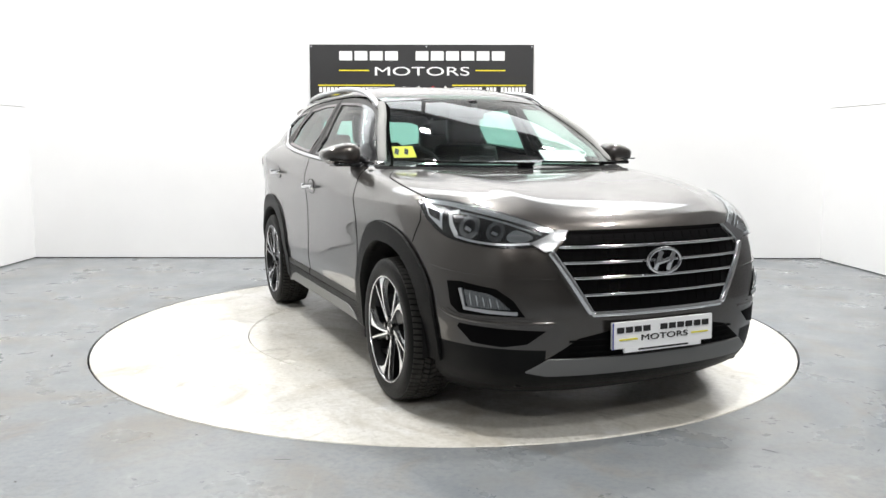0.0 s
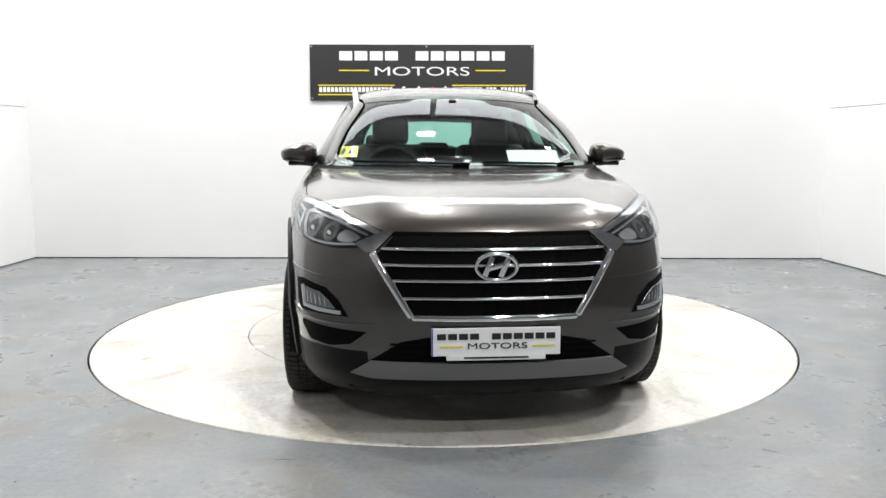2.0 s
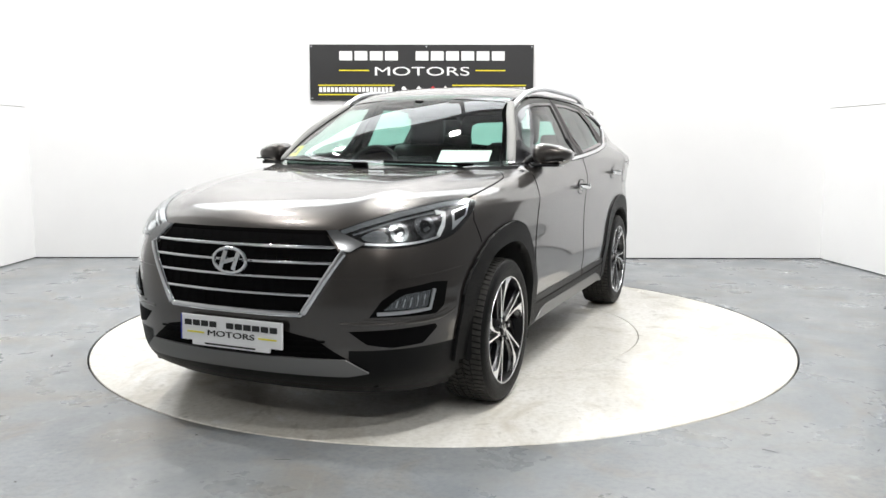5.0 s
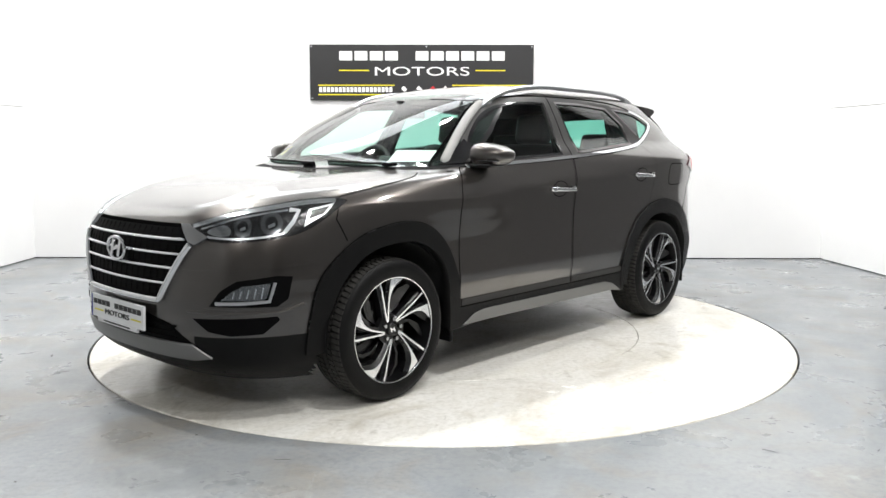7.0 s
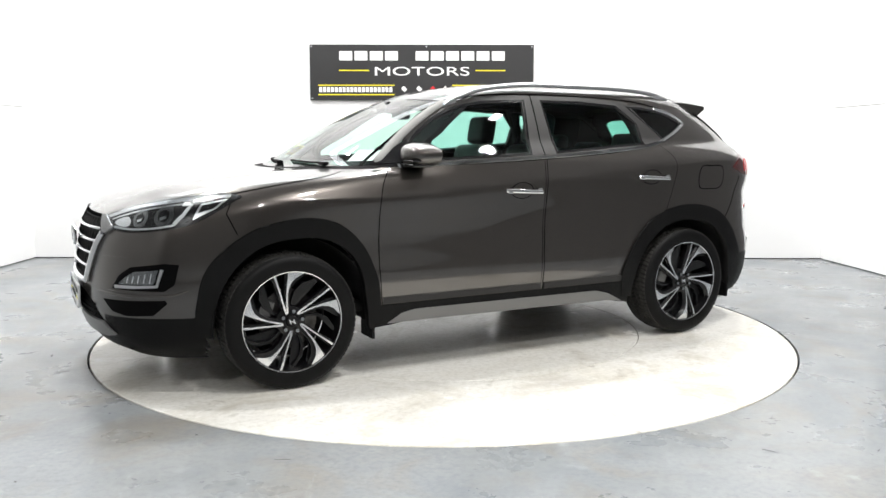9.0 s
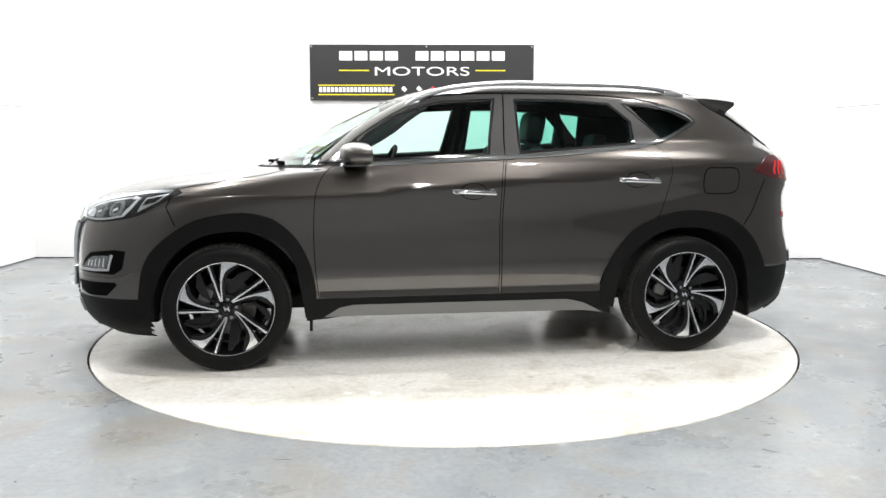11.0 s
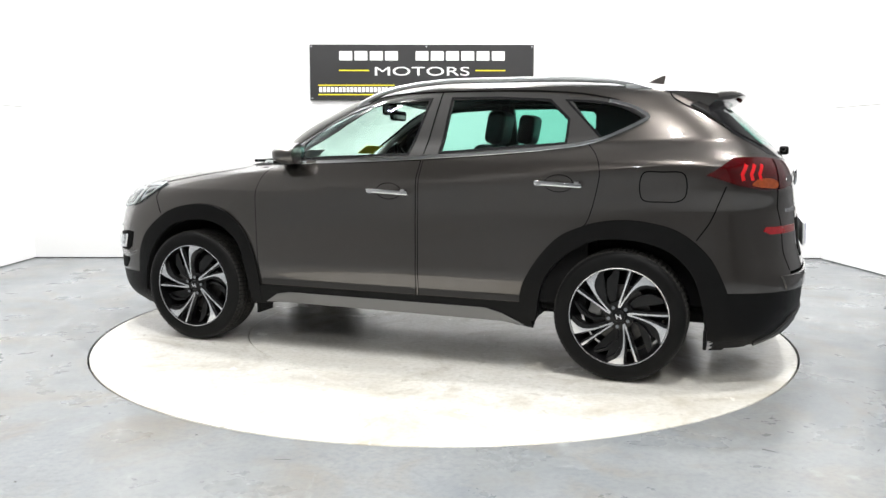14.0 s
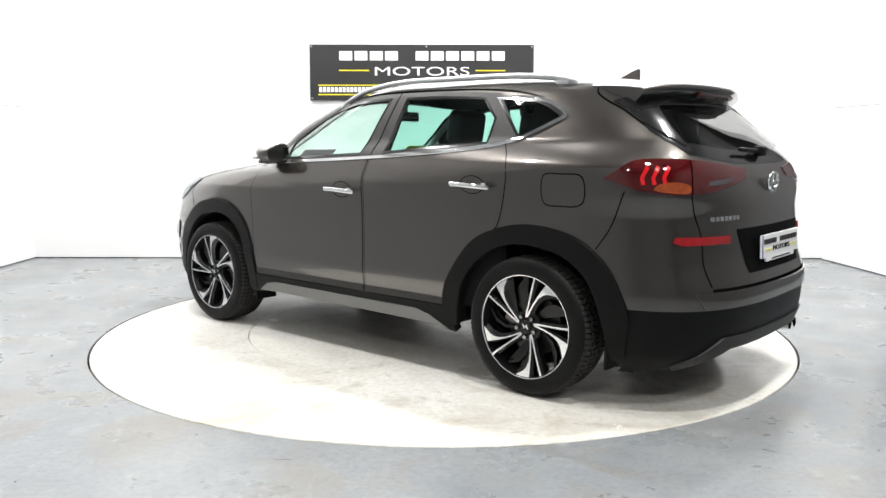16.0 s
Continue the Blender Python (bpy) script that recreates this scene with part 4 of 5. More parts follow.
def roof_things(car):
    for s in (1, -1):
        pts = []
        for x, y, h in ((0.31, 0.585, 0.000), (0.24, 0.588, 0.022), (0.05, 0.597, 0.036), (-0.25, 0.603, 0.040), (-0.6, 0.603, 0.040), (-0.95, 0.598, 0.036), (-1.18, 0.590, 0.028), (-1.32, 0.580, 0.014), (-1.425, 0.572, -0.006)):
            q, n = settle(Vector((x, y * s, 0)), Vector((0, 0, -1)))
            pts.append((x, y * s, q.z + h))
        r = tube("roof_rail", pts, 0.018, SATIN, car, "satin silver roof rail", 10, 0.85)
        for x in (0.26, -1.33):
            q, n = settle(Vector((x, 0.585 * s, 0)), Vector((0, 0, -1)))
            bm = bmesh.new()
            box(bm, (x, 0.585 * s, q.z + 0.002), (0.08, 0.030, 0.026), 0.008)
            part("rail_foot", bm, SATIN, r)
    # aerial fin
    bm = bmesh.new()
    prof = [(-1.26, 0.0), (-1.32, 0.022), (-1.39, 0.058), (-1.435, 0.076), (-1.445, 0.072), (-1.438, 0.03), (-1.44, 0.0)]
    q, n = settle(Vector((-1.38, 0, 0)), Vector((0, 0, -1)))
    rows = []
    for x, z in prof:
        w = 0.028 * (1 - z / 0.085)
        rows.append([bm.verts.new((x, w, q.z + z - 0.015)), bm.verts.new((x, -w, q.z + z - 0.015))])
    for a, b in zip(rows, rows[1:]):
        bm.faces.new((a[0], b[0], b[1], a[1]))
    bm.faces.new([r[0] for r in rows]), bm.faces.new([r[1] for r in rows][::-1])
    part("aerial_fin", bm, PAINT, car, "painted shark-fin aerial")
    # roof spoiler over the rear window, with its black side fins
    vs, fs, n, m = [], [], 25, 8
    for i in range(n):
        k = -1 + 2 * i / (n - 1)
        y = 0.585 * k
        back = -1.90 + 0.40 * y * y
        q0, _ = settle(Vector((-1.49, y, 0)), Vector((0, 0, -1)))
        tip = 1.524 - 0.028 * k ** 4
        for t in (0.0, 0.3, 0.6, 0.85, 1.0):
            vs.append((-1.49 + (back + 1.49) * t, y, q0.z * (1 - t) + tip * t + 0.003 + 0.006 * math.sin(math.pi * t)))
        vs += [(back - 0.004, y, tip - 0.016), (back + 0.06, y * 0.97, tip - 0.072), (-1.66, y * 0.95, tip - 0.090)]
    for i in range(n - 1):
        for j in range(m - 1):
            a = i * m + j
            fs.append((a, a + m, a + m + 1, a + 1))
    slots = [1 if j >= 5 else 0 for _ in range(n - 1) for j in range(m - 1)]
    for e in (0, n - 1):
        b = len(vs)
        vs += [vs[e * m + j] for j in range(m)]
        fs += [(b, b + j, b + j + 1) for j in range(1, m - 1)]
        slots += [0] * (m - 2)
    sp = mesh_ob("spoiler", vs, fs, PAINT, car, True, "painted roof spoiler with a gloss black underside", mats=[PAINT, GLOSS], slots=slots)
    bm = bmesh.new()
    box(bm, (-1.872, 0, 1.480), (0.02, 0.42, 0.024), 0.004, Matrix.Rotation(radians(-45), 4, "Y"))
    part("brake_light", bm, REDLENS, sp, "red high brake light")
    for s in (1, -1):
        panel("spoiler_fin", [(-1.70, 1.405), (-1.86, 1.30), (-1.99, 1.225), (-1.90, 1.31), (-1.80, 1.41), (-1.785, 1.475), (-1.70, 1.468), (-1.63, 1.44)], "side", GLOSS, car, s, off=0.008, thick=0.02, step=0.03, label="gloss black fin beside the rear window")
        panel("seam", ribbon(flat([(-1.52, 1.545), (-1.535, 1.49), (-1.60, 1.445), (-1.70, 1.395), (-1.86, 1.29)], 3, False), 0.007), "side", SEAM, car, s, off=0.0016, thick=0.003)


def bonnet(car):
    edge = [(2.168, 0.0)] + flat([(2.160, 0.25), (2.130, 0.42), (2.03, 0.565), (1.92, 0.665), (1.77, 0.745), (1.55, 0.795), (1.30, 0.812), (1.10, 0.80), (1.00, 0.745)], 3, False)
    for s in (1, -1):
        panel("seam", ribbon(edge[1:], 0.0048), "top", SEAM, car, s, off=0.0012, thick=0.003, step=0.03)
    both = [(a, b) for a, b in edge] + [(1.03, 0.5), (1.055, 0.2), (1.055, -0.2), (1.03, -0.5)] + [(a, -b) for a, b in edge[1:][::-1]]
    panel("bonnet", grown(both, -0.004), "top", PAINT, car, off=0.002, thick=0.004, step=0.04, label="painted bonnet")


def surf_tube(name, path, kind, off, radius, mat, parent, side=1, label="", flat_k=0.8):
    """A round bar that follows the outer surface."""
    d, place = view(kind, side)
    pts = []
    for u, v in smooth_line([Vector(p) for p in path], 4, closed=False):
        q, n = settle(place(u, v), d)
        pts.append(q + n * off)
    return tube(name, pts[::2] if len(pts) > 12 else pts, radius, mat, parent, label, 10, flat_k)


def grille(car):
    g = panel("grille", GRILLE, "front", MATTBLACK, car, off=0.003, thick=0.01, step=0.04, label="black radiator grille with chrome bars")
    # fine cross mesh behind the bars
    for i in range(19):
        y = -0.45 + i * 0.05
        top = 0.868 if abs(y) < 0.40 else 0.868 - (abs(y) - 0.40) * 1.0
        bot = 0.565 if abs(y) < 0.32 else 0.565 + (abs(y) - 0.32) * 1.55
        panel("mesh_rib", ribbon([(y, bot + 0.006), (y, top - 0.006)], 0.004), "front", MATTBLACK, g, off=0.006, thick=0.006, step=0.12)
    for z in (0.816, 0.755, 0.694, 0.625):
        hw = 0.475 - abs(z - 0.79) * 0.60 if z < 0.79 else 0.475 - (z - 0.79) * 0.85
        surf_tube("grille_bar", [(-hw, z), (-hw / 2, z - 0.001), (0, z - 0.002), (hw / 2, z - 0.001), (hw, z)], "front", 0.012, 0.0095, CHROME, g, label="bright chrome grille bar")
    for s in (1, -1):
        surf_tube("grille_frame", [(0.488, 0.800), (0.44, 0.722), (0.39, 0.640), (0.333, 0.548)], "front", 0.012, 0.017, CHROME, g, s, "chrome grille surround", 1.0)
        panel("grille_arm", [(0.400, 0.877), (0.442, 0.879), (0.558, 0.830), (0.508, 0.797), (0.478, 0.804)], "front", ARMMETAL, g, s, off=0.018, thick=0.025, step=0.02, label="satin chrome wing beside the headlight")
    surf_tube("grille_frame", [(-0.335, 0.547), (-0.17, 0.546), (0.0, 0.546), (0.17, 0.546), (0.335, 0.547)], "front", 0.012, 0.015, CHROME, g, 1, "chrome grille sill", 1.0)
    panel("bonnet_gap", [(-0.42, 0.868), (0.42, 0.868), (0.40, 0.883), (-0.40, 0.883)], "front", SEAM, g, off=0.004, thick=0.004, step=0.04)
    emblem(g, Vector((2.255, 0, 0.755)), 1, 0.082, 0.052)
    return g


def emblem(parent, c, facing, a, b):
    """A slanted two-stroke mark inside an oval ring."""
    bm = bmesh.new()
    n, m = 40, 8
    rows = []
    for i in range(n):
        t = 2 * math.pi * i / n
        rows.append([bm.verts.new((facing * 0.008 * math.sin(2 * math.pi * j / m), (a + 0.008 * math.cos(2 * math.pi * j / m)) * math.cos(t), (b + 0.008 * math.cos(2 * math.pi * j / m)) * math.sin(t))) for j in range(m)])
    for i in range(n):
        p, q = rows[i], rows[(i + 1) % n]
        for j in range(m):
            bm.faces.new((p[j], p[(j + 1) % m], q[(j + 1) % m], q[j]))
    for y in (-0.40, 0.40):
        box(bm, (0, y * a, 0), (0.012, a * 0.26, b * 1.7), 0.003, Matrix.Rotation(radians(-22 * facing), 4, "X"))
    box(bm, (0, 0, 0), (0.012, a * 0.85, b * 0.34), 0.003, Matrix.Rotation(radians(16 * facing), 4, "X"))
    e = part("emblem", bm, CHROME, parent, "chrome oval emblem", True)
    e.location = c
    return e


def number_plate(car, name, x, z, facing, tilt=0):
    e = part(name, box(bmesh.new(), (0, 0, 0), (0.012, 0.52, 0.112), 0.003), PLATEWHITE, car, "white show plate with black print")
    e.matrix_local = Matrix.Translation((x, 0, z)) @ Matrix.Rotation(radians(tilt), 4, "Y")
    f = facing

    def bar(y, zz, w, h, mat, nm="print"):
        bm = bmesh.new()
        box(bm, (f * 0.007, y, zz), (0.003, w, h))
        part(nm, bm, mat, e)
    for i, ch in enumerate("XXXX XXXXXX"):
        if ch != " ":
            bar(f * (-0.22 + 0.044 * i), 0.022, 0.036, 0.024, INK)
    w = word("MOTORS", -0.115, 0.125, -0.016, 0.024, 0.0, INK, e)
    w.matrix_local = Matrix.Translation((f * 0.0075, 0, 0)) @ Matrix.Rotation(radians(90 * f), 4, "Z")
    for y in (-0.18, 0.19):
        bar(f * y, -0.018, 0.09, 0.006, YELLOW)
    bar(f * -0.2565, 0, 0.005, 0.11, BLUE)
    bm = bmesh.new()
    box(bm, (f * 0.001, 0, -0.064), (0.012, 0.40, 0.022), 0.003)
    part("plate_strip", bm, PLATEWHITE, e)
    bar(0, -0.064, 0.26, 0.007, INK)
    return e


def front_end(car):
    # lower mouth, skid plate
    mouth = [(-0.50, 0.365), (-0.38, 0.445), (-0.22, 0.475), (0.22, 0.475), (0.38, 0.445), (0.50, 0.365)]
    panel("lower_grille", mouth, "front", MATTBLACK, car, off=0.003, thick=0.01, step=0.04, label="black lower intake")
    for z in (0.385, 0.41, 0.435):
        panel("intake_slat", ribbon([(-0.42, z), (0, z), (0.42, z)], 0.006), "front", MATTBLACK, car, off=0.010, thick=0.012, step=0.08)
    skid = [(-0.58, 0.305), (-0.50, 0.362), (0.50, 0.362), (0.58, 0.305), (0.50, 0.290), (-0.50, 0.290)]
    panel("skid_plate", skid, "front", SILVER, car, off=0.012, thick=0.03, step=0.04, label="matt silver skid plate")
    number_plate(car, "front_plate", 2.263, 0.455, 1, -2)
    for s in (1, -1):
        fog = [(-1.09, 0.538), (-1.04, 0.605), (-0.97, 0.648), (-0.80, 0.668), (-0.735, 0.662), (-0.755, 0.565), (-0.80, 0.534)]
        panel("fog_recess", fog, "corner", MATTBLACK, car, s, off=0.004, thick=0.012, step=0.025, label="black fog lamp surround")
        lens = [(-1.035, 0.566), (-0.985, 0.606), (-0.94, 0.628), (-0.825, 0.638), (-0.842, 0.576), (-0.855, 0.566)]
        fl = panel("fog_lamp", lens, "corner", SMOKED, car, s, off=0.008, thick=0.006, step=0.02, label="clear fog lamp")
        for i in range(5):
            u = -0.985 + i * 0.030
            panel("lamp_rib", ribbon([(u, 0.574), (u + 0.010, 0.602 + 0.005 * i)], 0.005), "corner", REFLECTOR, fl, s, off=0.011, thick=0.004, step=0.02)
        panel("lens", lens, "corner", CLEAR, fl, s, off=0.016, thick=0.006, step=0.03).visible_shadow = False
        drl = ribbon([(-1.06, 0.552), (-0.94, 0.554), (-0.832, 0.559), (-0.808, 0.640)], 0.014)
        panel("daylight_strip", drl, "corner", SATIN, car, s, off=0.012, thick=0.01, step=0.02, label="silver light strip round the fog lamp")
        panel("chrome_lip", ribbon(flat([(-1.12, 0.527), (-0.97, 0.520), (-0.82, 0.522), (-0.73, 0.545)], 4, False), 0.005), "corner", PAINT, car, s, off=0.006, thick=0.01, step=0.02)
        lip = flat([(-1.20, 0.512), (-1.05, 0.508), (-0.90, 0.508), (-0.77, 0.515), (-0.69, 0.540)], 4, False)
        surf_tube("bumper_lip", lip, "corner", -0.006, 0.010, PAINT, car, s, "painted ridge under the fog lamp", 0.9)
        slot = [(-1.17, 0.480), (-1.10, 0.425), (-1.00, 0.408), (-0.86, 0.415), (-0.79, 0.475), (-0.80, 0.490)]
        panel("bumper_slot", slot, "corner", MATTBLACK, car, s, off=0.003, thick=0.01, step=0.03, label="black slot in the bumper")
        panel("bumper_crease", ribbon(flat([(-1.22, 0.69), (-1.0, 0.692), (-0.8, 0.70), (-0.64, 0.715)], 4, False), 0.008, taper=True), "corner", PAINT, car, s, off=0.007, thick=0.01, step=0.02)
        headlight(car, s)


def headlight(car, s):
    h = panel("headlight", grown(HEADLIGHT, 0.003), "corner", LAMPHOUSE, car, s, off=0.0025, thick=0.004, step=0.02, label="clear headlight with black housing")
    def disc(u, v, r):
        return [(u + r * math.cos(2 * math.pi * i / 24), v + r * math.sin(2 * math.pi * i / 24)) for i in range(24)]
    top = flat([(-1.17, 0.874), (-1.08, 0.903), (-0.95, 0.933), (-0.82, 0.955), (-0.68, 0.974), (-0.56, 0.980)], 4, False)
    panel("light_brow", ribbon(top, 0.015), "corner", REFLECTOR, h, s, off=0.006, thick=0.005, step=0.02, label="bright trim along the lamp's top")
    second = flat([(-1.13, 0.865), (-1.0, 0.902), (-0.88, 0.926), (-0.76, 0.943)], 4, False)
    panel("bezel_line", ribbon(second, 0.006), "corner", REFLECTOR, h, s, off=0.006, thick=0.005, step=0.02)
    sill = flat([(-1.10, 0.832), (-0.98, 0.826), (-0.86, 0.833), (-0.77, 0.848)], 4, False)
    panel("bezel_line", ribbon(sill, 0.008), "corner", SATIN, h, s, off=0.006, thick=0.005, step=0.02)
    drl = ribbon([(-0.755, 0.944), (-0.715, 0.940), (-0.735, 0.895), (-0.770, 0.851)], 0.017)
    panel("daylight_guide", drl, "corner", GUIDE, h, s, off=0.007, thick=0.006, step=0.015, label="white bent light guide")
    for u, v, r in ((-0.825, 0.889, 0.043), (-0.945, 0.874, 0.036)):
        panel("reflector_bowl", disc(u, v, r * 1.10), "corner", SMOKED, h, s, holes=[disc(u, v, r * 0.92)], off=0.0060, thick=0.006, step=0.012, label="bright lamp ring")
        panel("lamp_ring", disc(u, v, r * 0.92), "corner", SMOKED, h, s, holes=[disc(u, v, r * 0.62)], off=0.0075, thick=0.006, step=0.012)
        panel("projector", disc(u, v, r * 0.62), "corner", GLOSS, h, s, off=0.009, thick=0.004, step=0.012, label="dark projector lens")
        panel("bulb_glint", ribbon([(u - r * 0.3, v - r * 0.35), (u + r * 0.35, v - r * 0.1)], r * 0.3), "corner", REFLECTOR, h, s, off=0.0105, thick=0.003, step=0.01)
    panel("reflector_bowl", flat([(-1.10, 0.858), (-1.03, 0.882), (-0.995, 0.860), (-1.01, 0.838), (-1.07, 0.838)], 3), "corner", REFLECTOR, h, s, off=0.0055, thick=0.004, step=0.012, label="chrome reflector bowl")
    panel("side_reflector", [(-0.690, 0.872), (-0.672, 0.946), (-0.565, 0.968), (-0.60, 0.925)], "corner", SATIN, h, s, off=0.0055, thick=0.004, step=0.015, label="silvered corner of the lamp")
    panel("side_slot", [(-0.672, 0.905), (-0.662, 0.938), (-0.585, 0.955), (-0.61, 0.925)], "corner", LAMPHOUSE, h, s, off=0.0075, thick=0.004, step=0.015)
    panel("lens", grown(HEADLIGHT, 0.0), "corner", CLEAR, h, s, off=0.014, thick=0.012, step=0.03).visible_shadow = False


def rear_end(car):
    for s in (1, -1):
        t = panel("tail_light", TAIL, "tail", REDLENS, car, s, off=0.008, thick=0.02, step=0.025, label="dark red tail light")
        for i in range(3):
            u = -0.755 - 0.045 * i
            panel("light_guide", ribbon([(u - 0.02, 1.135), (u + 0.004, 1.09), (u - 0.002, 1.06)], 0.016), "tail", BRIGHTRED, t, s, off=0.0105, thick=0.004, step=0.015, label="bright red light guide")
        panel("indicator", flat([(-0.80, 1.036), (-0.83, 1.064), (-0.90, 1.070), (-0.955, 1.055), (-0.955, 1.022), (-0.88, 1.022)], 3), "tail", AMBER, t, s, off=0.0105, thick=0.004, step=0.02, label="amber indicator")
        panel("reverse_light", [(-1.05, 1.050), (-1.06, 1.070), (-1.20, 1.084), (-1.22, 1.074), (-1.14, 1.056)], "tail", SMOKED, t, s, off=0.0105, thick=0.004, step=0.02, label="clear reversing light")
        panel("lamp_edge", ribbon([(-0.972, 1.160), (-0.968, 1.016)], 0.005), "tail", SEAM, t, s, off=0.0108, thick=0.004, step=0.02)
        r = panel("reflector", [(-0.89, 0.805), (-0.905, 0.826), (-1.19, 0.826), (-1.19, 0.790), (-0.93, 0.788)], "tail", REFLEXRED, car, s, off=0.008, thick=0.012, step=0.03, label="red bumper reflector")
        panel("seam", ribbon(flat([(-0.968, 1.014), (-0.99, 0.93), (-1.03, 0.82), (-1.04, 0.70), (-1.08, 0.60)], 3, False), 0.006), "tail", SEAM, car, s, off=0.0014, thick=0.003, step=0.02)
    plate_bay = [(-0.42, 0.85), (0.42, 0.85), (0.34, 0.64), (-0.34, 0.64)]
    panel("plate_recess", plate_bay, "back", MATTBLACK, car, off=0.003, thick=0.01, step=0.05, label="black plate recess")
    panel("seam", ribbon([(-0.62, 0.585), (0.62, 0.585)], 0.014), "back", SEAM, car, off=0.002, thick=0.004, step=0.05)
    number_plate(car, "rear_plate", -2.232, 0.755, -1, 2)
    emblem(car, Vector((-2.185, 0, 1.055)), -1, 0.066, 0.042)
    for i in range(7):
        panel("badge", [(0.40 + 0.029 * i, 0.893), (0.40 + 0.029 * i, 0.913), (0.420 + 0.029 * i, 0.913), (0.420 + 0.029 * i, 0.893)], "back", CHROME, car, 1, off=0.006, thick=0.005, step=0.03)
    panel("bumper_step", [(-0.70, 0.575), (0.70, 0.575), (0.66, 0.50), (-0.66, 0.50)], "back", PAINT, car, off=0.012, thick=0.03, step=0.05, label="painted rear bumper step")
    panel("rear_skid", [(-0.46, 0.300), (-0.66, 0.205), (-0.70, 0.23), (-0.54, 0.36), (0.54, 0.36), (0.70, 0.23), (0.66, 0.205), (0.46, 0.300)], "back", DARKGREY, car, off=0.012, thick=0.03, step=0.05, label="grey rear skid plate")
    for dy in (0.44, 0.52):
        bm = bmesh.new()
        lathe(bm, [(0.026, -0.07), (0.030, -0.07), (0.030, 0.07), (0.026, 0.07)], 20)
        t = part("exhaust_tip", bm, CHROME, car, "chrome tailpipe", True)
        t.matrix_local = Matrix.Translation((-2.10, -dy, 0.255)) @ Matrix.Rotation(radians(90), 4, "Z")
    pts = []
    for k in range(6):
        y = 0.02 + 0.24 * k / 5
        q, n = settle(Vector((0, y, 1.185 + 0.01 * k / 5)), Vector((1, 0, 0)))
        pts.append(q + n * 0.03)
    tube("rear_wiper", pts, 0.011, PLASTIC, car, "black rear wiper")
    bm = bmesh.new()
    box(bm, pts[0], (0.05, 0.07, 0.05), 0.015)
    part("wiper_pivot", bm, PLASTIC, car)


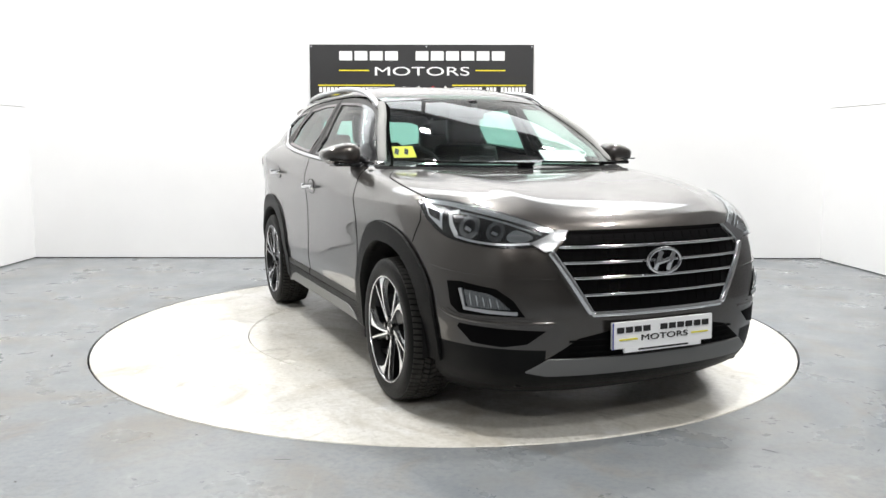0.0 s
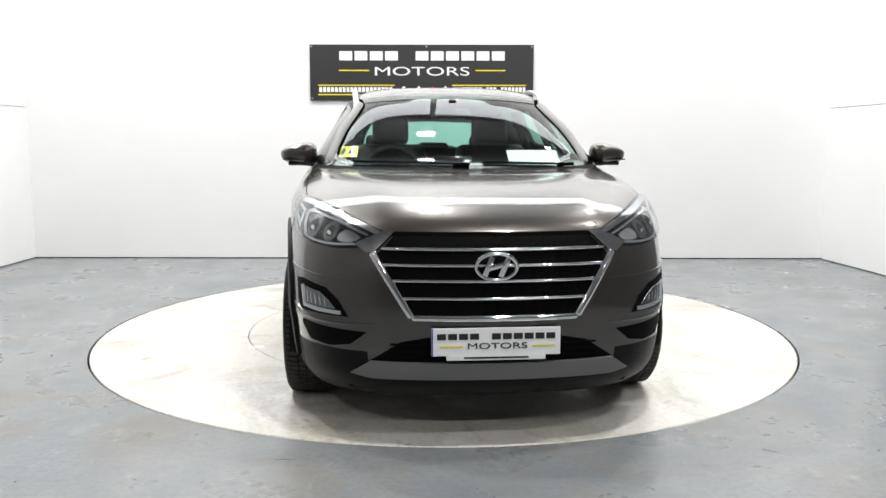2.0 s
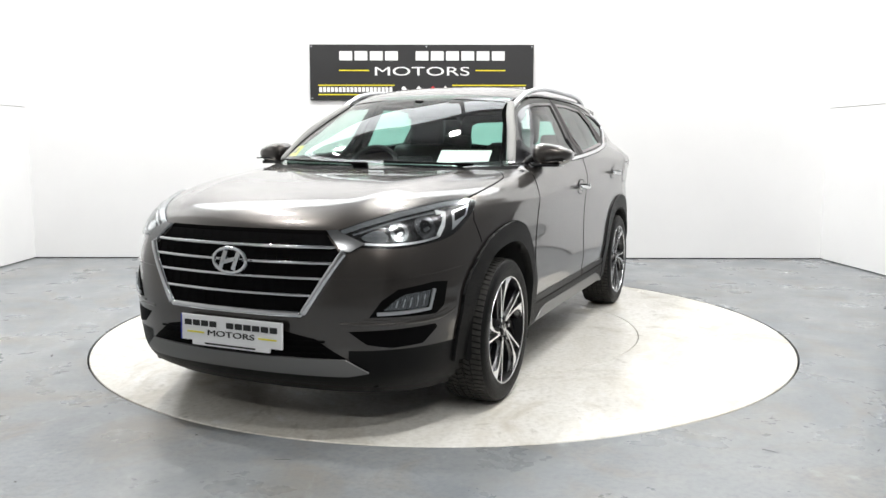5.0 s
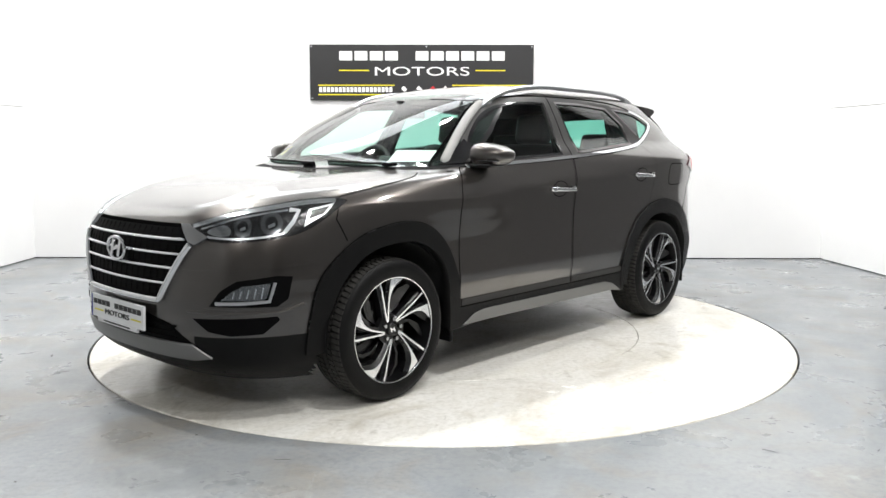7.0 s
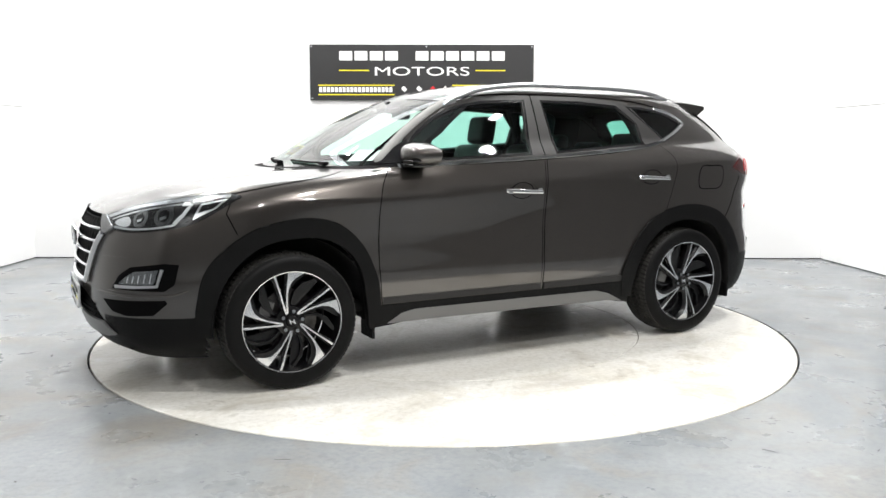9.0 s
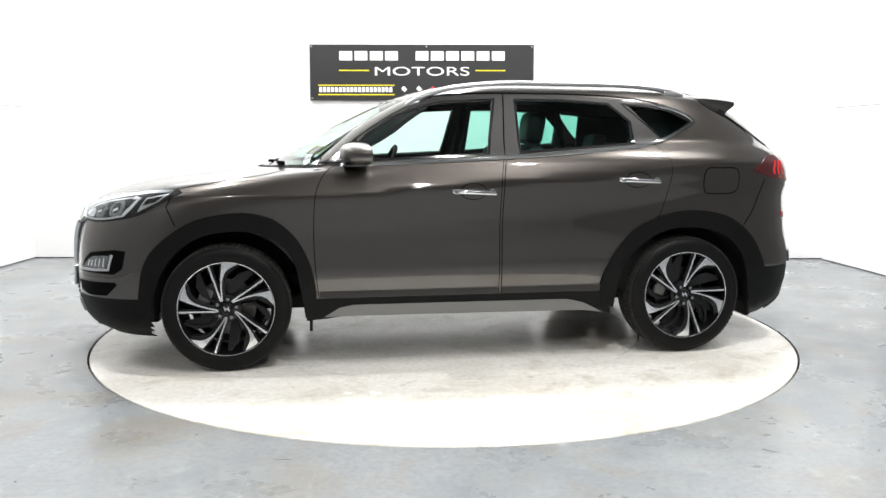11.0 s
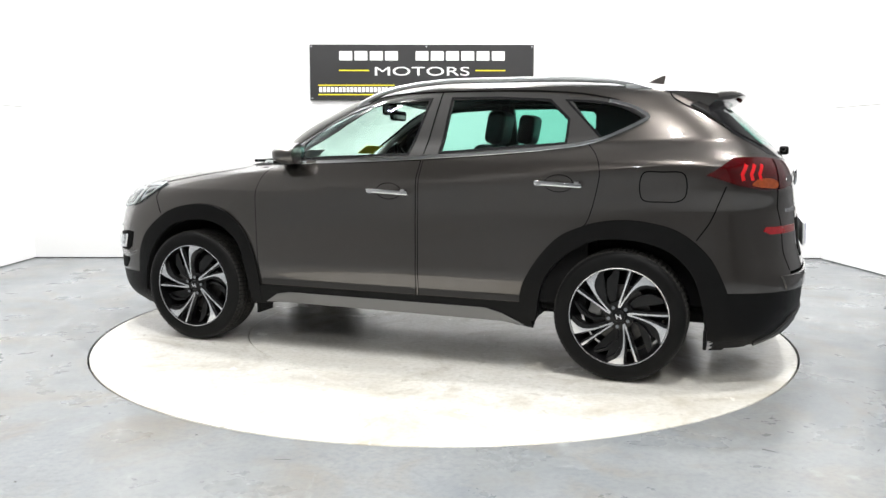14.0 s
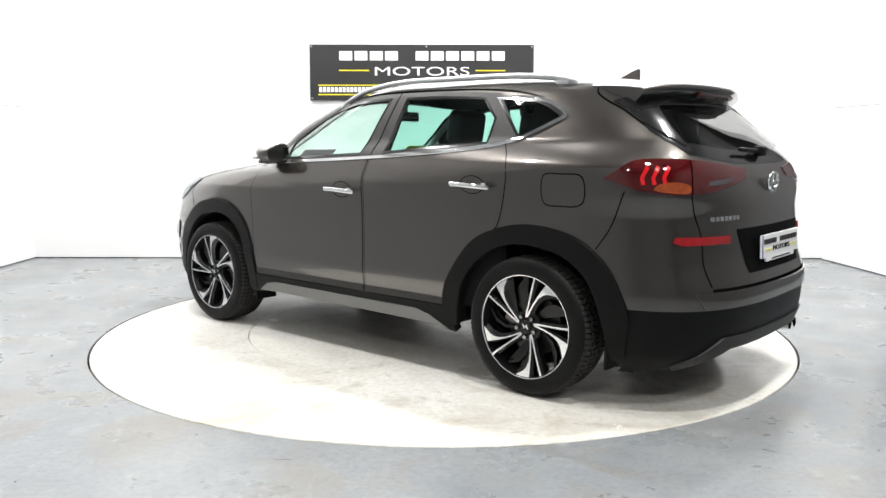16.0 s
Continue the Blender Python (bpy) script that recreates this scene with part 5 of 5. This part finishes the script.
def wheel(car, x, s, phase):
    """A 19 inch wheel, its outer face towards +y before it is set in place."""
    w = new("wheel")
    w.parent = car
    R = 0.348
    bm = bmesh.new()
    lathe(bm, [(0.258, 0.0), (0.262, 0.011), (0.271, 0.014), (0.304, 0.016), (0.325, 0.011), (0.337, 0.0), (0.3435, -0.012), (R - 0.007, -0.03), (R - 0.007, -0.19), (0.340, -0.208), (0.320, -0.216), (0.25, -0.21)], 72)
    t = part("tyre", bm, RUBBER, w, "black road tyre", True)
    # shoulder blocks and the skewed blocks between three open grooves
    vs, fs = [], []
    cube = ((0, 1, 3, 2), (4, 6, 7, 5), (0, 4, 5, 1), (2, 3, 7, 6), (0, 2, 6, 4), (1, 5, 7, 3))
    count = 78
    for i in range(count):
        for y0, y1, skew, drop in ((-0.002, -0.050, 0.010, 0.006), (-0.057, -0.086, 0.016, 0.0), (-0.093, -0.122, -0.016, 0.0), (-0.129, -0.158, 0.016, 0.0), (-0.165, -0.205, -0.010, 0.008)):
            b = len(vs)
            for rr in (R - 0.010, R + 0.0005):
                for y, sg in ((y0, -1), (y1, 1)):
                    edge = drop if (y0 > -0.02 and sg < 0) or (y1 < -0.2 and sg > 0) else 0.0
                    for da in (-0.36, 0.36):
                        a = 2 * math.pi * (i + da) / count + sg * skew
                        vs.append(((rr - edge) * math.cos(a), y, (rr - edge) * math.sin(a)))
            fs += [tuple(b + k for k in q) for q in cube]
    tread = mesh_ob("tread", vs, fs, TREAD, t)
    tagged(tread, kind="stuff")
    bm = bmesh.new()
    lathe(bm, [(0.261, 0.004), (0.259, 0.009), (0.252, 0.007), (0.248, -0.010), (0.237, -0.05), (0.232, -0.19)], 72)
    part("rim", bm, RIMBLACK, w, "black alloy rim barrel", True)
    bm = bmesh.new()
    lathe(bm, [(0.2605, 0.007), (0.2585, 0.0125), (0.2545, 0.0115), (0.2535, 0.006)], 72)
    part("rim_lip", bm, ALLOY, w, "bright machined rim edge", True)

    def slab2(poly, y0, y1, mat, nm, label="", dish=0.10):
        """A plate cut along a flat outline, a little hollow towards the hub."""
        bm = bmesh.new()
        lift = lambda p: -dish * max(0, 0.22 - math.hypot(*p)) * 0.9
        top = [bm.verts.new((p[0], y1 + lift(p), p[1])) for p in poly]
        bot = [bm.verts.new((p[0], y0 + lift(p), p[1])) for p in poly]
        bm.faces.new(top), bm.faces.new(bot[::-1])
        for i in range(len(poly)):
            j = (i + 1) % len(poly)
            bm.faces.new((top[i], bot[i], bot[j], top[j]))
        bmesh.ops.triangulate(bm, faces=[f for f in bm.faces if len(f.verts) > 4])
        return part(nm, bm, mat, w, label)

    def pol(r, a):
        return (r * math.cos(radians(a)), r * math.sin(radians(a)))

    def strip(rows, a0, nm, label):
        """A machined stroke between two edges given as angles at growing radii."""
        vs, fs = [], []
        for r, lo, hi in rows:
            dip = -0.09 * max(0, 0.22 - r)
            for y in (0.005, -0.016):
                for a in (lo, hi):
                    p = pol(r, a0 + a)
                    vs.append((p[0], y + dip, p[1]))
        for k in range(len(rows) - 1):
            b = 4 * k
            fs += [(b, b + 1, b + 5, b + 4), (b + 2, b + 6, b + 7, b + 3), (b, b + 4, b + 6, b + 2), (b + 1, b + 3, b + 7, b + 5)]
        fs += [(0, 2, 3, 1), tuple(4 * len(rows) - 4 + k for k in (0, 1, 3, 2))]
        return mesh_ob(nm, vs, fs, ALLOY, w, False, label)
    for i in range(5):
        a0 = phase + 72 * i
        # thin machined edge, straight from the hub to the rim
        strip([(0.047, -20, -12), (0.07, -15, -6), (0.11, -7.5, -3), (0.16, -3.8, -0.7), (0.21, -2.4, 0.3), (0.257, -1.6, 0.9)], a0, "spoke_edge", "bright machined spoke")
        # swept blade, narrow from the hub and broad at the rim
        strip([(0.047, -12, -3), (0.066, -5, 3), (0.082, 0, 5.5), (0.10, 3.2, 7.8), (0.135, 7.5, 11), (0.17, 10.6, 14.6), (0.20, 12.8, 19), (0.222, 14.2, 24.5), (0.244, 15.3, 32), (0.257, 16, 36)], a0, "spoke_blade", "bright machined spoke blade")
        # black flanks of both strokes, set back, with the hollow between them open
        flank = [pol(0.045, a0 - 18), pol(0.075, a0 - 18), pol(0.11, a0 - 11), pol(0.16, a0 - 6.5), pol(0.254, a0 - 4), pol(0.254, a0 + 3), pol(0.16, a0 + 1.6), pol(0.11, a0 + 0.5), pol(0.08, a0)]
        slab2(flank, -0.052, -0.014, RIMBLACK, "spoke_flank", "gloss black spoke flank")
        core = [pol(0.045, a0 - 12), pol(0.08, a0 - 2), pol(0.12, a0 + 3.5), pol(0.16, a0 + 7.5), pol(0.20, a0 + 10.5), pol(0.254, a0 + 13), pol(0.254, a0 + 39), pol(0.235, a0 + 36), pol(0.205, a0 + 27.5), pol(0.17, a0 + 20.5), pol(0.13, a0 + 16), pol(0.09, a0 + 15), pol(0.06, a0 + 20), pol(0.045, a0 + 30)]
        slab2(core, -0.052, -0.014, RIMBLACK, "spoke_core", "gloss black spoke body")
        strut = [pol(0.06, a0 + 26), pol(0.10, a0 + 25), pol(0.15, a0 + 29), pol(0.20, a0 + 39), pol(0.25, a0 + 54), pol(0.25, a0 + 58), pol(0.195, a0 + 44), pol(0.145, a0 + 34), pol(0.10, a0 + 31), pol(0.06, a0 + 36)]
        slab2(strut, -0.058, -0.034, RIMBLACK, "spoke_rib", "thin black rib between spokes")
    bm = bmesh.new()
    lathe(bm, [(0.0005, -0.004), (0.026, -0.004), (0.030, -0.008), (0.032, -0.018), (0.055, -0.022), (0.075, -0.028), (0.078, -0.05)], 40)
    hub = part("hub", bm, RIMBLACK, w, "gloss black hub with centre cap", True)
    bm = bmesh.new()
    for t2 in (-0.4, 0.4):
        box(bm, (t2 * 0.026, -0.003, 0), (0.007, 0.003, 0.026), 0.001, Matrix.Rotation(radians(20), 4, "Y"))
    box(bm, (0, -0.003, 0), (0.020, 0.003, 0.006), 0.001, Matrix.Rotation(radians(-20), 4, "Y"))
    part("cap_mark", bm, ALLOY, hub)
    for i in range(5):
        a = radians(phase + 72 * i + 28)
        bm = bmesh.new()
        cylinder(bm, (0.053 * math.cos(a), -0.016, 0.053 * math.sin(a)), 0.0105, 0.032, "Y", 6)
        part("wheel_nut", bm, SMOKED, hub)
    bm = bmesh.new()
    lathe(bm, [(0.06, -0.085), (0.155, -0.085), (0.155, -0.105), (0.06, -0.105)], 48)
    part("brake_disc", bm, BRAKE, w, "grey brake disc", True)
    bm = bmesh.new()
    box(bm, (0.12, -0.095, 0.05), (0.07, 0.07, 0.12), 0.012, Matrix.Rotation(radians(-20), 4, "Y"))
    part("caliper", bm, SILVER, w)
    bm = bmesh.new()
    cylinder(bm, (0, -0.16, 0), 0.21, 0.02, "Y", 32)
    part("back_plate", bm, CABIN, w)
    w.matrix_local = Matrix.Translation((x, s * 0.898, R - 0.001)) @ (Matrix() if s > 0 else Matrix.Rotation(math.pi, 4, "Z"))
    return w


def cabin(car):
    c = new("interior")
    c.parent = car
    # dashboard
    bm = bmesh.new()
    box(bm, (0.66, 0, 0.98), (0.42, 1.44, 0.20), 0.07, segs=4)
    box(bm, (0.50, -0.36, 1.085), (0.16, 0.34, 0.07), 0.03, segs=3)
    part("dashboard", bm, CABIN, c, "black dashboard", True)
    bm = bmesh.new()
    box(bm, (0.47, 0.0, 1.10), (0.03, 0.24, 0.13), 0.012, Matrix.Rotation(radians(-15), 4, "Y"))
    part("screen", bm, GLOSS, c, "black centre screen", True)
    # wheel on the right-hand side
    bm = bmesh.new()
    n, m = 36, 8
    rows = []
    for i in range(n):
        a = 2 * math.pi * i / n
        rows.append([bm.verts.new((0.016 * math.sin(2 * math.pi * j / m), (0.185 + 0.016 * math.cos(2 * math.pi * j / m)) * math.cos(a), (0.185 + 0.016 * math.cos(2 * math.pi * j / m)) * math.sin(a))) for j in range(m)])
    for i in range(n):
        for j in range(m):
            bm.faces.new((rows[i][j], rows[i][(j + 1) % m], rows[(i + 1) % n][(j + 1) % m], rows[(i + 1) % n][j]))
    box(bm, (0.01, 0, 0), (0.04, 0.16, 0.12), 0.03)
    box(bm, (0.01, 0, 0), (0.02, 0.36, 0.035), 0.008)
    st = part("steering_wheel", bm, LEATHER, c, "black leather steering wheel", True)
    st.matrix_local = Matrix.Translation((0.34, -0.36, 1.05)) @ Matrix.Rotation(radians(-24), 4, "Y")
    # front seats
    for y in (-0.36, 0.36):
        seat(c, -0.22, y, 0.50)
    # rear bench
    bm = bmesh.new()
    box(bm, (-0.85, 0, 0.66), (0.52, 1.30, 0.18), 0.06, segs=3)
    box(bm, (-1.14, 0, 0.93), (0.16, 1.30, 0.56), 0.06, Matrix.Rotation(radians(-18), 4, "Y"), 3)
    b = part("rear_bench", bm, LEATHER, c, "black leather rear bench", True)
    for y in (-0.42, 0.0, 0.42):
        bm = bmesh.new()
        box(bm, (-1.22, y, 1.235 if y else 1.20), (0.10, 0.25, 0.15 if y else 0.10), 0.045, Matrix.Rotation(radians(-12), 4, "Y"), 4)
        part("headrest", bm, LEATHER, b, "black padded headrest", True)
    bm = bmesh.new()
    box(bm, (-1.62, 0, 1.0), (0.72, 1.28, 0.03), 0.01)
    part("parcel_shelf", bm, CABIN, c, "dark load cover")
    bm = bmesh.new()
    box(bm, (-0.2, 0, 0.36), (2.5, 1.5, 0.06), 0.02)
    box(bm, (0.1, 0, 0.55), (0.9, 0.24, 0.32), 0.05)
    part("cabin_floor", bm, CABIN, c, "black carpet and console")
    for s in (1, -1):
        bm = bmesh.new()
        box(bm, (-0.15, s * 0.80, 0.74), (2.0, 0.04, 0.72), 0.015)
        part("door_lining", bm, CABIN, c, "black door lining")
        bm = bmesh.new()
        box(bm, (-1.50, s * 0.64, 0.78), (0.72, 0.04, 0.80), 0.015)
        part("boot_lining", bm, CABIN, c)
        # lining inside the pillars
        tube("pillar_lining", [(-0.22, s * 0.765, 1.15), (-0.26, s * 0.70, 1.34), (-0.27, s * 0.615, 1.50)], 0.030, CABIN, c)
        tube("pillar_lining", [(-1.08, s * 0.75, 1.20), (-1.03, s * 0.68, 1.36), (-0.98, s * 0.61, 1.48)], 0.030, CABIN, c)
        tube("pillar_lining", [(0.80, s * 0.735, 1.13), (0.60, s * 0.67, 1.30), (0.42, s * 0.60, 1.41), (0.28, s * 0.56, 1.48)], 0.026, LINING, c)
        bm = bmesh.new()
        box(bm, (-1.34, s * 0.575, 1.27), (0.42, 0.03, 0.36), 0.01, Matrix.Rotation(radians(14 * s), 4, "X"))
        part("rear_pillar_lining", bm, CABIN, c, "black lining of the rear pillar")
    # roof lining, one curved sheet
    vs, fs = [], []
    for i in range(13):
        x = 0.24 - i * 1.80 / 12
        for j in range(9):
            y = -0.56 + 1.12 * j / 8
            q, n = settle(Vector((x, y, 0)), Vector((0, 0, -1)))
            vs.append((x, y, q.z - 0.045))
    for i in range(12):
        for j in range(8):
            fs.append((i * 9 + j, i * 9 + j + 1, i * 9 + j + 10, i * 9 + j + 9))
    mesh_ob("headliner", vs, fs, CABIN, c, True, "dark roof lining")
    bm = bmesh.new()
    box(bm, (0.30, 0, 1.425), (0.03, 0.24, 0.065), 0.02, segs=3)
    box(bm, (0.36, 0, 1.47), (0.10, 0.06, 0.08), 0.02)
    part("inside_mirror", bm, GLOSS, c, "black inside mirror", True)
    bm = bmesh.new()
    box(bm, (-1.16, 0, 0.80), (0.03, 1.4, 0.50), 0.01)
    part("rear_bulkhead", bm, CABIN, c)
    return c


def seat(c, x, y, w):
    s = new("front_seat")
    s.parent = c
    bm = bmesh.new()
    box(bm, (x + 0.10, y, 0.66), (0.52, w, 0.18), 0.07, segs=3)
    part("cushion", bm, LEATHER, s, "black leather cushion", True)
    bm = bmesh.new()
    box(bm, (0, 0, 0), (0.16, w, 0.62), 0.07, segs=4)
    o = part("backrest", bm, LEATHER, s, "black leather backrest", True)
    o.matrix_local = Matrix.Translation((x - 0.20, y, 0.93)) @ Matrix.Rotation(radians(-16), 4, "Y")
    bm = bmesh.new()
    box(bm, (0, 0, 0), (0.11, 0.26, 0.20), 0.05, segs=4)
    o = part("headrest", bm, LEATHER, s, "black rounded headrest", True)
    o.matrix_local = Matrix.Translation((x - 0.30, y, 1.335)) @ Matrix.Rotation(radians(-10), 4, "Y")
    for dy in (-0.05, 0.05):
        bm = bmesh.new()
        cylinder(bm, (x - 0.29, y + dy, 1.23), 0.006, 0.10, segs=10)
        part("headrest_post", bm, CHROME, s)


def papers(car):
    # yellow sticker inside the screen's lower corner, white sheets on the dashboard
    sticker = panel("sticker", [(-0.685, 1.168), (-0.575, 1.172), (-0.568, 1.232), (-0.675, 1.228)], "front", YELLOW, car, off=-0.006, thick=0.001, step=0.03, label="yellow sticker with black print")
    for y in (-0.648, -0.606):
        panel("print", ribbon([(y - 0.012, 1.186), (y + 0.004, 1.215)], 0.016), "front", INK, sticker, off=-0.0045, thick=0.001, step=0.03)
    bm = bmesh.new()
    box(bm, (0, 0, 0), (0.12, 0.30, 0.004))
    p = part("paper_sheet", bm, PAPER, car, "white sheet of paper on the dashboard")
    p.matrix_local = pose(0.74, 0.44, 1.165, 0, 38, 4)


def make_car():
    car = tagged(new("car"), "dark taupe metallic five-door family SUV with black trim", "car")
    body_shell(car)
    arches_and_sills(car)
    doors(car)
    screens(car)
    roof_things(car)
    bonnet(car)
    grille(car)
    front_end(car)
    rear_end(car)
    for x in (1.328, -1.330):
        for s in (1, -1):
            wheel(car, x, s, {(1, 1): 70, (-1, 1): 31, (1, -1): 50, (-1, -1): 12}[(1 if x > 0 else -1, s)])
    cabin(car)
    papers(car)
    return car


room()
floor_marks()
lamps()
wall_sign()
TABLE = turntable()
CAR = make_car()


def motions():
    rows_t, rows_c = [], []
    for t, a in TURN:
        rows_t.append((t, pose(0, 0, 0, 0, 0, a)))
        o = Matrix.Rotation(radians(a), 3, "Z") @ OFF
        rows_c.append((t, pose(o.x, o.y, 0.001, 0, 0, a)))
    walk(TABLE, rows_t)
    walk(CAR, rows_c)


motions()
